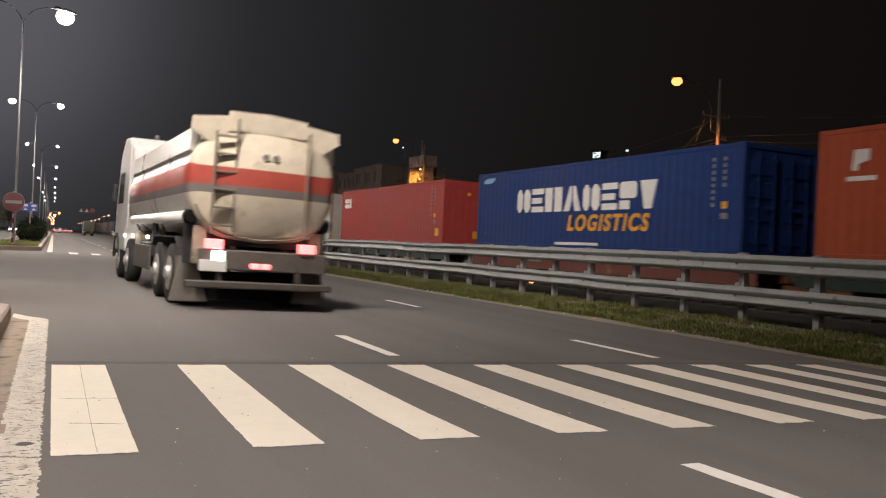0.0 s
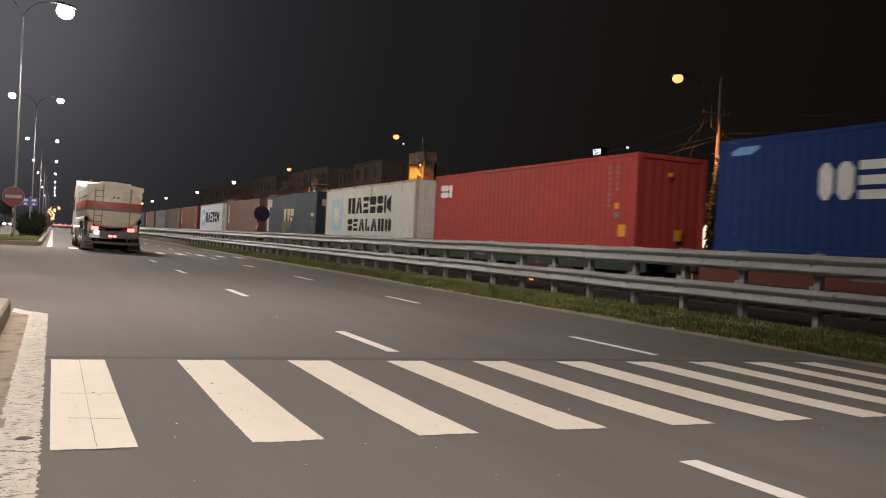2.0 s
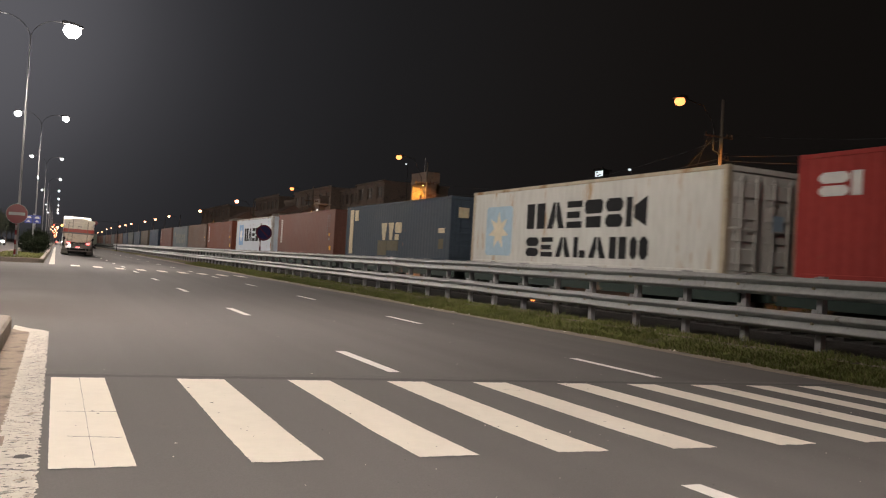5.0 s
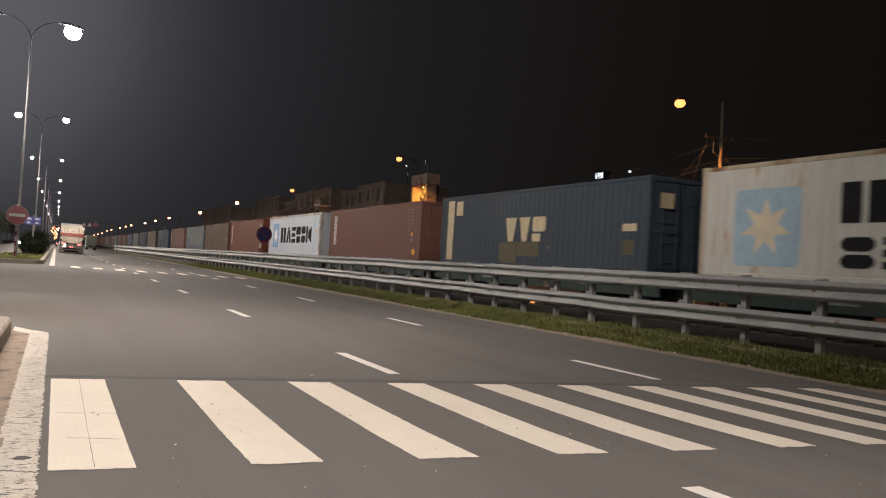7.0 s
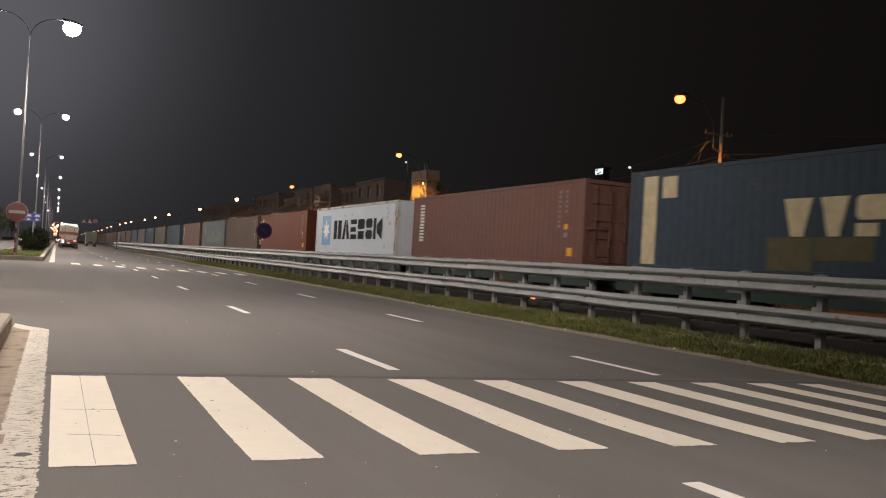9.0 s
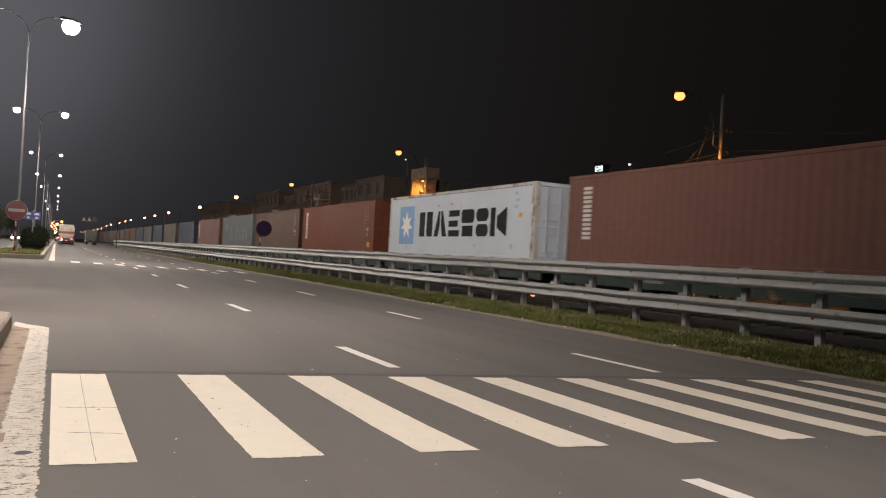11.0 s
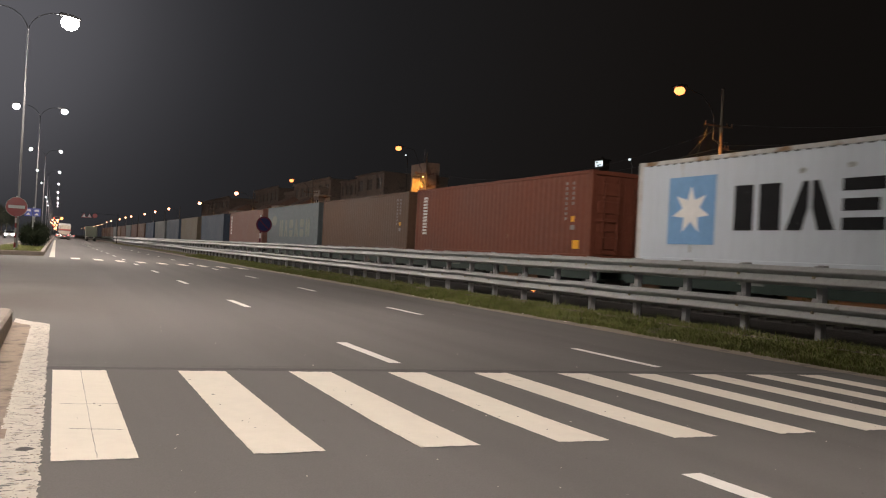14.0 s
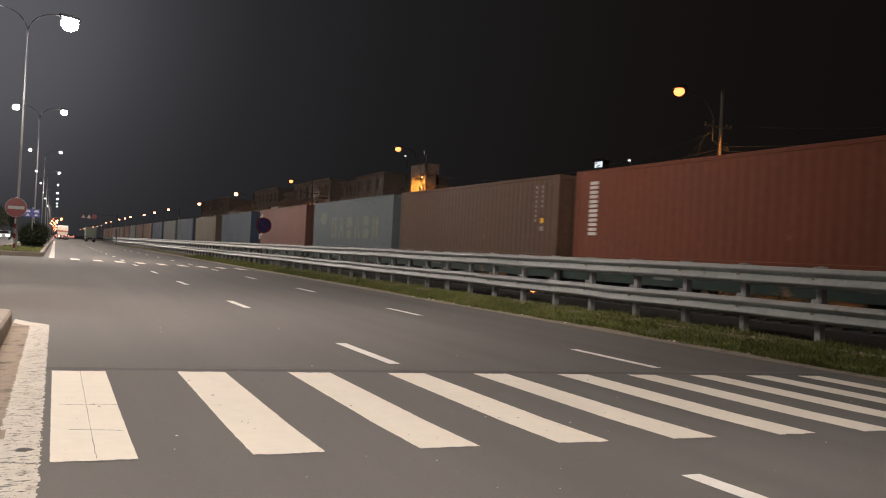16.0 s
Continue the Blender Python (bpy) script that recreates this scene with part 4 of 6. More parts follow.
for a, z, w, h in ((9.2, 1.15, 0.12, 0.09), (10.75, 0.35, 0.10, 0.22), (1.95, 0.28, 0.06, 0.2), (5.0, 1.98, 0.16, 0.13), (6.1, 2.02, 0.2, 0.12), (8.2, 0.42, 0.08, 0.12)):
    plate("scuff", mae, SCUFF, a, a + w, z, z + h, [(0.1, 0), (0.8, 0.15), (1, 0.6), (0.6, 1), (0, 0.7)])
# dark dashes paint the shadows of the recesses under the top rail
shadow_dash = Shape().box(-CW / 2 - 0.004, -CW / 2 + 0.004, -0.06, 0.06, CH - 0.135, CH - 0.108).mesh("recess_shadow", DARK)
for k in range(42):
    part("recess_shadow", shadow_dash, None, mae, m=pose(0, -CL / 2 + 0.31 + 0.278 * k, 0))
tri2 = container(110.43, RUSSET, RUSSET, "russet shipping container with a column of white letters")
column(tri2, FADED_WHITE, 0.70, 0.36, 0.68, 2.26, 6)
codes(tri2)
sticker(tri2, INK_YELLOW, 11.35, 0.3, 0.3, 0.25)
brn = container(123.48, BROWN, BROWN, "dull brown corrugated shipping container")
codes(brn)
nar = container(136.6, MOSS, MOSS, "green-grey shipping container with faded pale lettering")
blocks(nar, OLIVE_INK, 3.4, 10.5, 0.55, 1.66, "pair wedge legs wedge round ring", 0.45)
plate("emblem", nar, OLIVE_INK, 1.3, 2.6, 1.3, 2.0, [(0.5 + 0.5 * math.cos(a * 0.5236), 0.5 + 0.5 * math.sin(a * 0.5236)) for a in range(12)])
pnk = container(150.45, MAROON, MAROON, "faded maroon shipping container on a flat wagon")
column(pnk, FADED_WHITE, 0.6, 0.38, 0.68, 2.24, 6)
FAR_ENDS = [165.6] + [180.6 + 14.2 * k for k in range(14)]
# dull, greyed paints carry the haze over the far end of the train
for far, col in zip(FAR_ENDS, (SLATE, TAN, SLATE, GREYC, SLATE, BROWN, DULL_RED, GREYC, DULL_RED, BROWN, GREYC, DULL_RED, BROWN, DULL_RED, BROWN)):
    container(far, col, col, "weathered corrugated shipping container far along the train, paint greyed for haze")


WAGON_RED = paint("dull_red_wagon_paint", (0.13, 0.047, 0.036), amount=0.2)
STENCIL = paint("faded_stencil_paint", (0.17, 0.18, 0.17), amount=0.4)
WAGON_GREEN = paint("dark_green_wagon_paint", (0.030, 0.045, 0.040), amount=0.2)


def wagon(far, length, mat, label):
    """A flat wagon: frame, buffers, two bogies with four wheelsets."""
    top = tagged(new("flat_wagon"), label, "railway wagon", group="flat wagons of the train")
    s = Shape()
    sill = 0.62 if mat is WAGON_RED else 0.56
    for sx in (-1, 1):
        s.extrude([(sx * (1.18 - a), z) for a, z in ((0, DECK - 0.04), (0, DECK - sill), (0.1, DECK - sill), (0.1, DECK - sill + 0.03), (0.03, DECK - sill + 0.04), (0.03, DECK - 0.07), (0.12, DECK - 0.06), (0.12, DECK - 0.04))], 1, -length / 2, length / 2)
    for k in range(11):
        y = -length / 2 + 0.1 + (length - 0.3) * k / 10
        s.box(-1.14, 1.14, y, y + 0.1, DECK - 0.30, DECK - 0.06)
    s.box(-0.25, 0.25, -length / 2, length / 2, DECK - 0.55, DECK - 0.1, 0.02)
    part("frame", s, mat, top)
    for y, w, z in ((-3.6, 0.5, 0.36), (-2.7, 0.3, 0.3), (1.9, 0.7, 0.4), (4.4, 0.35, 0.34)):
        part("stencil", Shape().box(-1.186, -1.18, y, y + w, DECK - z, DECK - z + 0.09), STENCIL, top, "faded pale stencil bar on the sill")
    part("deck", Shape().box(-1.16, 1.16, -length / 2 + 0.02, length / 2 - 0.02, DECK - 0.05, DECK - 0.006), DARK, top)
    coupler = Shape().box(-0.12, 0.12, 0, 0.5, DECK - 0.5, DECK - 0.25, 0.03)
    for s2 in (-1, 1):
        part("coupler", coupler, RUST, top, m=pose(0, s2 * length / 2, 0, 0, 0, 0 if s2 > 0 else 180))
        bogie = part("bogie", Shape().box(-1.0, -0.86, -1.15, 1.15, 0.42, 0.66, 0.05).box(0.86, 1.0, -1.15, 1.15, 0.42, 0.66, 0.05).box(-0.95, 0.95, -0.2, 0.2, 0.45, 0.72, 0.03), DARK, top, m=pose(0, s2 * (length / 2 - 2.3), 0))
        wheel = Shape()
        for sx in (-1, 1):
            wheel.tube([(sx * 0.47, 0, 0), (sx * 0.50, 0, 0), (sx * 0.505, 0, 0), (sx * 0.60, 0, 0)], [0.40, 0.40, 0.375, 0.375], 20)
        wheel.tube([(-0.9, 0, 0), (0.9, 0, 0)], 0.07, 8)
        wm = wheel.mesh("wheelset", STEEL)
        for y in (-0.82, 0.82):
            wheelsets.append((far, part("wheelset", wm, None, bogie, m=pose(0, y, RAIL_TOP + 0.375)), y))
    movers.append((top, (TRACK_X, far, 0)))
    return top


ENDS = [10.86 - 14.1 * k for k in range(4)] + [24.94, 39.93, 54.04, 68.05, 82.25, 96.25, 110.43, 123.48, 136.6, 150.45] + FAR_ENDS
for k, e in enumerate(ENDS):
    wagon(e - CL / 2, 13.1 if not 111 < e < 140 else 12.6, WAGON_RED if 20 < e < 30 else WAGON_GREEN, "low flat wagon carrying one shipping container")

# ---- tanker truck ----
BEAM_GREY = material("dusty_grey_paint", (0.115, 0.102, 0.092), 0.6, vary=0.25, grain=8, stain=2, dirt=(0.15, 0.125, 0.1), dirt_amount=0.2)
BUMPER_GREY = material("dusty_bumper_paint", (0.078, 0.07, 0.062), 0.6, vary=0.25, grain=8, stain=2, dirt=(0.10, 0.085, 0.07), dirt_amount=0.3)
FLAP_BLACK = material("dusty_black_flap", (0.085, 0.077, 0.068), 0.75, vary=0.25, grain=8, stain=2)
FLAP_GREY = material("dusty_flap", (0.17, 0.155, 0.135), 0.7, vary=0.2, grain=8, stain=2)
LADDER_GREY = material("dusty_ladder_paint", (0.21, 0.18, 0.14), 0.6, vary=0.2, grain=8, stain=2)
HOSE = material("black_hose_tube", (0.012, 0.012, 0.012), 0.9, spec=0.1, vary=0.2, grain=8, stain=2)
CREAM_DIRTY = material("dusty_cream_panel", (0.42, 0.37, 0.29), 0.6, vary=0.2, grain=6, stain=1.5, dirt=(0.2, 0.17, 0.13), dirt_amount=0.4)


def wheel_mesh(radius, width):
    tyre = Shape().tube([(-width / 2, 0, 0), (-width / 2 + 0.03, 0, 0), (width / 2 - 0.03, 0, 0), (width / 2, 0, 0)], [radius - 0.05, radius, radius, radius - 0.05], 28)
    w = width / 2
    rim = Shape().tube([(w - 0.02, 0, 0), (w + 0.004, 0, 0), (w + 0.01, 0, 0), (w - 0.03, 0, 0), (w - 0.02, 0, 0), (w + 0.05, 0, 0), (w + 0.07, 0, 0)], [0.30, 0.30, 0.27, 0.24, 0.14, 0.12, 0.09], 20)
    return tyre.mesh("tyre", RUBBER, True), rim.mesh("rim", RIM)


def tanker():
    top = tagged(new("tanker_truck"), "cream and white tanker truck with red and grey bands", "tanker truck")
    # tank in smooth rings; bands are cut along the height
    ys = [(0.0, 0.90), (0.04, 0.965), (0.12, 1.0), (0.5, 1.0), (2.0, 1.0), (4.0, 1.0), (6.0, 1.0), (7.7, 1.0), (7.82, 0.97), (7.88, 0.9)]
    zs = sorted(set([2.02 + 0.98 * k / 16 for k in range(-16, 17)] + [1.80, 1.95, 2.28]))
    half = []
    for z in zs:
        s = min(1.0, abs((z - 2.02) / 0.98)) ** (1 / 0.86)
        half.append((math.cos(math.asin(min(1.0, s))) ** 0.72 * 1.24, z))
    ring = [(x, z) for x, z in half] + [(-x, z) for x, z in half[::-1][1:-1]]
    n = len(ring)
    v = [(x * k, y, 2.02 + (z - 2.02) * k) for y, k in ys for x, z in ring]
    f, idx = [], []
    for r in range(len(ys) - 1):
        for j in range(n):
            q = (r * n + j, r * n + (j + 1) % n, (r + 1) * n + (j + 1) % n, (r + 1) * n + j)
            f.append(q)
            z = (ring[j][1] + ring[(j + 1) % n][1]) / 2
            idx.append(1 if 1.95 < z < 2.28 else 2 if 1.80 < z < 1.95 else 0 if r < 2 else 3)
    tank = Shape()
    tank.v, tank.f, tank.i = v, f, idx
    # domed rear and front heads, cut into rows so that the bands run across them
    for r, out in ((0, -1), (len(ys) - 1, 1)):
        y0, k0 = ys[r]
        cols = 10
        for j in range(len(half) - 1):
            row = []
            for x, z in (half[j], half[j + 1]):
                for c in range(cols + 1):
                    u = 2 * c / cols - 1
                    d = min(1.0, (u * x / 1.24) ** 2 + ((z - 2.02) / 0.98) ** 2)
                    row.append((u * x * k0, y0 + out * 0.16 * (1 - d), 2.02 + (z - 2.02) * k0))
            z = (half[j][1] + half[j + 1][1]) / 2
            quads = [(c, c + 1, cols + 2 + c, cols + 1 + c) for c in range(cols)]
            tank.add(row, quads, 1 if 1.95 < z < 2.28 else 2 if 1.80 < z < 1.95 else 0)
    part("tank", tank.weld(), [CREAM, RED_BAND, GREY_BAND, TANK_STEEL], top, "cream tank head with red and grey bands", True)
    cover = Shape().extrude([(-0.66, 2.86), (0.66, 2.86), (0.66, 3.15), (0.0, 3.20), (-0.66, 3.18)], 1, -0.02, 0.05)
    for s in (-1, 1):
        cover.box(s * 0.62 - 0.03, s * 0.62 + 0.03, 0.06, 7.6, 2.86, 3.09)
    part("walkway_guard", cover, CREAM, top)
    for s in (-1, 1):
        fin = Shape().extrude([(s * 0.66, 3.10), (s * 1.24, 3.03), (s * 1.25, 2.84), (s * 0.95, 2.64), (s * 0.66, 2.76)], 1, 0.0, 0.05)
        part("wing_plate", fin, CREAM, top)
        part("wing_rail", Shape().add([(s * x, y, z) for y in (0.14, 7.4) for x, z in ((1.16, 2.44), (1.22, 2.50), (1.20, 2.86), (1.08, 2.86), (1.04, 2.60))], [(0, 1, 2, 3, 4), (9, 8, 7, 6, 5)] + [(k, 5 + k, 5 + (k + 1) % 5, (k + 1) % 5) for k in range(5)]), TANK_STEEL, top)
    for k in range(3):
        part("manhole", Shape().tube([(0, 1.6 + 2.3 * k, 2.98), (0, 1.6 + 2.3 * k, 3.06), (0, 1.6 + 2.3 * k, 3.09)], [0.3, 0.3, 0.24], 16), STEEL, top)
    ladder = part("ladder", Shape().tube([(-0.86, -0.10, 1.15), (-0.86, -0.10, 2.82)], 0.022, 8).tube([(-0.52, -0.10, 1.15), (-0.52, -0.10, 3.05)], 0.022, 8), LADDER_GREY, top)
    rung = Shape().box(-0.86, -0.52, -0.13, -0.07, -0.018, 0.018, 0.006).mesh("rung", LADDER_GREY)
    for k in range(6):
        part("rung", rung, None, ladder, m=pose(0, 0, 1.3 + 0.29 * k))
    part("vent_pipe", Shape().tube([(0.68, -0.15, 1.15), (0.68, -0.15, 2.95)], 0.026, 8), LADDER_GREY, top)
    low = [(x * 0.95, -0.03, 2.02 + (z - 2.02) * 0.95) for x, z in half if z < 1.62]
    rim_line = low[::-1] + [(-x, y, z) for x, y, z in low[1:]]
    part("head_rim", Shape().tube(rim_line, 0.014, 6), LADDER_GREY, top, "grey rolled rim round the tank head")
    for x in (-0.05, 0.12):
        part("badge", Shape().tube([(x, -0.15, 2.47), (x, -0.08, 2.47)], 0.055, 12), GREY_BAND, top)
    frame_s = Shape()
    for s in (-1, 1):
        frame_s.box(s * 0.43 - 0.05, s * 0.43 + 0.05, 0.1, 10.2, 0.78, 1.06, 0.01)
    for y in (0.3, 2.2, 4.4, 6.4, 8.0):
        frame_s.box(-0.43, 0.43, y, y + 0.1, 0.8, 1.0)
    for y in (0.25, 3.6, 7.3):
        frame_s.extrude([(-1.1, 1.5), (-0.9, 1.06), (0.9, 1.06), (1.1, 1.5), (0.95, 1.25), (-0.95, 1.25)], 1, y, y + 0.14)
    part("chassis_frame", frame_s, DARK, top)
    part("rear_beam", Shape().box(-1.0, 1.15, -0.02, 0.12, 0.66, 1.0, 0.02), BEAM_GREY, top, "dusty grey rear light beam")
    part("rear_bumper", Shape().box(-1.2, 1.25, -0.08, 0.06, 0.36, 0.48, 0.02).box(-0.7, -0.62, -0.02, 0.04, 0.44, 0.78).box(0.62, 0.7, -0.02, 0.04, 0.44, 0.78), BUMPER_GREY, top)
    part("spray_skirt", Shape().box(-0.95, 1.0, 0.56, 0.60, 0.13, 0.62), HOSE, top, "black rubber spray skirt")
    for s in (-1, 1):
        part("tail_light", Shape().box(s * 0.78 - 0.15, s * 0.78 + 0.15, -0.06, 0.0, 1.0, 1.16, 0.02), TAIL_RED, top, "glowing red tail light")
    part("reversing_light", Shape().box(-0.80, -0.60, -0.07, -0.02, 0.80, 0.97, 0.02), REVERSE_WHITE, top, "glowing white work light")
    part("side_plate", Shape().box(-1.0, -0.56, -0.06, -0.03, 0.63, 0.82, 0.01), WHITE_PANEL, top)
    for x in (-0.09, 0.09):
        part("plate_light", Shape().box(x - 0.08, x + 0.08, -0.05, -0.015, 0.70, 0.79, 0.02), TAIL_RED, top, "glowing red lamp over the plate")
    for s in (-1, 1):
        hose = part("hose_tube", Shape().tube([(s * 1.13, 0.2, 1.5), (s * 1.13, 7.3, 1.5)], 0.105, 16), WHITE_PANEL, top, "long white hose tube along the tank", smooth=True)
        part("end_cap", Shape().tube([(s * 1.13, 0.10, 1.5), (s * 1.13, 0.14, 1.5), (s * 1.13, 0.30, 1.5)], [0.10, 0.125, 0.125], 16), HOSE, hose, "black rubber end cap")
        part("support", Shape().box(s * 1.14 - 0.06, s * 1.14 + 0.06, 0.26, 0.40, 0.74, 1.45, 0.01), DARK, top)
        part("side_box", Shape().box(min(s * 0.7, s * 1.16), max(s * 0.7, s * 1.16), 5.9, 6.7, 0.55, 1.25, 0.04), CREAM_DIRTY, top, "cream locker behind the cab")
        part("support", Shape().box(s * 1.14 - 0.05, s * 1.14 + 0.05, 3.75, 3.87, 0.74, 1.45, 0.01), DARK, top)
        part("rear_panel", Shape().box(s * 0.98 - 0.11, s * 0.98 + 0.11, 0.13, 0.16, 0.74, 1.36, 0.01), CREAM_DIRTY, top, "dusty cream panel beside the tail light")
    for s in (-1, 1):
        part("flap_plate", Shape().extrude([(0.86, 0.12), (0.86, 0.84), (0.55, 0.84), (0.55, 0.12)], 0, s * 1.2 - 0.012, s * 1.2 + 0.012), FLAP_GREY, top)
        part("mud_flap", Shape().extrude([(s * 1.35, 0.10), (s * 0.72, 0.10), (s * 0.95, 0.82), (s * 1.2, 0.86)], 1, 0.5, 0.53), FLAP_GREY if s < 0 else FLAP_BLACK, top, "dusty grey trapezoid mud flap" if s < 0 else "black rubber mud flap")
        part("mudguard", Shape().extrude([(0.62, 0.5), (0.7, 0.98), (1.1, 1.14), (3.3, 1.14), (3.6, 0.98), (3.64, 0.96), (3.3, 1.17), (1.05, 1.17), (0.66, 1.0), (0.58, 0.5)], 0, s * 0.62, s * 1.22), DARK, top)
        part("side_guard", Shape().box(s * 1.2 - 0.02, s * 1.2 + 0.02, 3.9, 6.2, 0.45, 0.95, 0.01), BEAM_GREY, top)
        part("tool_box", Shape().box(min(s * 0.62, s * 1.15), max(s * 0.62, s * 1.15), 4.0, 6.1, 0.5, 1.02, 0.03), DARK, top)
        for y in (4.0, 6.4, 8.0):
            part("marker_light", Shape().box(s * 1.25 - 0.02, s * 1.25 + 0.02, y - 0.06, y + 0.06, 1.08, 1.15, 0.01), REVERSE_WHITE, top, "small glowing side light")
    cab = Shape().extrude([(8.25, 0.62), (8.25, 3.28), (8.55, 3.55), (9.4, 3.6), (10.1, 3.2), (10.55, 2.05), (10.6, 0.62)], 0, -1.22, 1.22)
    soften(part("cab", cab, WHITE_PANEL, top, "white high-roof cab"), 0.08, 3)
    for s in (-1, 1):
        part("fairing", Shape().extrude([(7.95, 1.2), (8.25, 1.2), (8.25, 3.4), (8.05, 3.3)], 0, s * 1.19, s * 1.22), WHITE_PANEL, top)
        part("mirror", Shape().box(s * 1.32 - 0.06, s * 1.32 + 0.06, 10.25, 10.33, 2.0, 2.5, 0.03), DARK, top)
        part("side_window", Shape().extrude([(9.0, 1.95), (9.0, 2.75), (9.9, 2.75), (10.25, 1.95)], 0, s * 1.222, s * 1.226), GLASS, top)
        part("fender", Shape().extrude([(9.9 + 0.66 * math.cos(radians(a)), 0.52 + 0.66 * math.sin(radians(a))) for a in range(0, 181, 20)] + [(9.9 + 0.56 * math.cos(radians(a)), 0.52 + 0.56 * math.sin(radians(a))) for a in range(180, -1, -20)], 0, s * 0.95, s * 1.25), DARK, top)
    part("windscreen", Shape().add([(-1.05, 10.15, 3.05), (1.05, 10.15, 3.05), (1.05, 10.56, 2.1), (-1.05, 10.56, 2.1)], [(0, 1, 2, 3)]), GLASS, top)
    part("beacon", Shape().tube([(-0.5, 9.0, 3.6), (-0.5, 9.0, 3.72)], 0.06, 10), GREY_BAND, top)
    tyre, rim = wheel_mesh(0.52, 0.30)
    tyre2, rim2 = wheel_mesh(0.52, 0.58)
    wheels = []
    for y, dual in ((1.35, True), (2.75, True), (7.55, False), (9.4, False)):
        for s in (-1, 1):
            w = part("wheel", tyre2 if dual else tyre, None, top, m=pose(s * (0.94 if dual else 1.06), y, 0.52))
            part("rim", rim2 if dual else rim, None, w, m=pose(0, 0, 0, 0, 0, 0 if s > 0 else 180))
            wheels.append((w, s * (0.94 if dual else 1.06), y))
    for o in top.children:
        kind = o.name.split('.')[0]
        if kind in ('tank', 'walkway_guard', 'wing_plate', 'wing_rail', 'manhole', 'ladder', 'vent_pipe', 'badge', 'head_rim', 'cab', 'fairing', 'beacon'):
            o.location.z += 0.085
    return top, wheels


truck, truck_wheels = tanker()

# ---- street lamps ----
def head(glow, long, deep):
    """A lamp head with a deep glowing globe under its shell, enlarged to give the lamp's glare a shape."""
    shell = Shape().extrude([(-0.1, 0.0), (0.0, 0.09), (0.6 * long, 0.12), (long, 0.04), (long + 0.03, -0.02), (long - 0.02, -0.03), (-0.05, -0.04)], 1, -0.2, 0.2)
    glare_bowl = Shape()
    rows = []
    for k in range(8):
        a = radians(-50 + 140 * k / 7)
        rows.append([(long * 0.52 + 0.46 * long * math.cos(a) * math.cos(t * 0.314159), (0.24 + 0.12 * deep) * math.cos(a) * math.sin(t * 0.314159), -0.06 - 0.62 * deep - deep * math.sin(a)) for t in range(20)])
    glare_bowl.add([p for r in rows for p in r], [(k * 20 + j, (k + 1) * 20 + j, (k + 1) * 20 + (j + 1) % 20, k * 20 + (j + 1) % 20) for k in range(7) for j in range(20)])
    return shell.mesh("lamp_head", ARM), glare_bowl.mesh("glare_bowl", glow, True)


HEAD_Z, LAMP_X = 13.3, -1.93
street_head = head(LAMP_WHITE, 1.02, 0.43)
small_head = head(LAMP_WHITE, 0.66, 0.27)
tiny_head = head(LAMP_WHITE, 0.42, 0.17)
micro_head = head(LAMP_WHITE, 0.27, 0.11)


def street_lamp(y, watts):
    top = tagged(new("street_lamp"), "tall grey double-arm street lamp with bright white heads", "street lamp", group="street lamps on the median")
    top.matrix_basis = pose(LAMP_X, y, 0.18)
    part("pole", Shape().tube([(0, 0, 0), (0, 0, 0.3), (0, 0, 5.0), (0, 0, 12.1)], [0.085, 0.075, 0.058, 0.034], 10), POLE, top, smooth=True)
    part("base_plate", Shape().box(-0.2, 0.2, -0.2, 0.2, -0.02, 0.03, 0.01), POLE, top)
    for s in (-1, 1):
        arm = [(0, 0, 11.5)] + [(s * (1.45 * (1 - math.cos(radians(a)))), 0, 11.95 + 1.25 * math.sin(radians(a))) for a in range(0, 76, 15)] + [(s * 1.65, 0, HEAD_Z - 0.12)]
        part("arm", Shape().tube(arm, 0.022, 8), ARM, top, smooth=True)
        shell, glare_bowl = street_head if y < 60 else small_head if y < 100 else tiny_head if y < 180 else micro_head
        h = part("lamp_head", shell, None, top, m=pose(s * (1.56 if y < 60 else 1.76), 0, HEAD_Z - 0.12, 0, 8, 0 if s > 0 else 180))
        part("glare_bowl", glare_bowl, None, h, "white lamp glare shaped as an enlarged glowing globe")
    if watts:
        for s in (-1, 1):
            for along in ((1.8, -1.8) if watts == NEAR_WATTS else (1.19, -1.19)):
                downlight("street_light", (LAMP_X + s * 2.05, y + math.copysign(0.12, along), HEAD_Z - 1.2), watts * (0.68 if watts == NEAR_WATTS and along < 0 else 1.0), STREET_TINT, 0.2, s * (0.2 if watts == NEAR_WATTS else 0.4), along)
    return top


for k, y in enumerate((8.2, -30.0, 49.0, 85.5, 128.5, 171.0, 213.0, 255.0, 297.0, 339.0, 381.0)):
    street_lamp(y, NEAR_WATTS if k < 1 else BACK_WATTS if k < 2 else STREET_WATTS if k < 9 else 0)

GALV_WIRE = material("dull_wire", (0.05, 0.045, 0.04), 0.7, vary=0.2, grain=6, stain=1)
sodium_head = head(LAMP_SODIUM, 0.62, 0.23)
wide_sodium_head = head(FAR_SODIUM, 0.75, 0.32)
far_head = head(FAR_SODIUM, 1.2, 0.5)


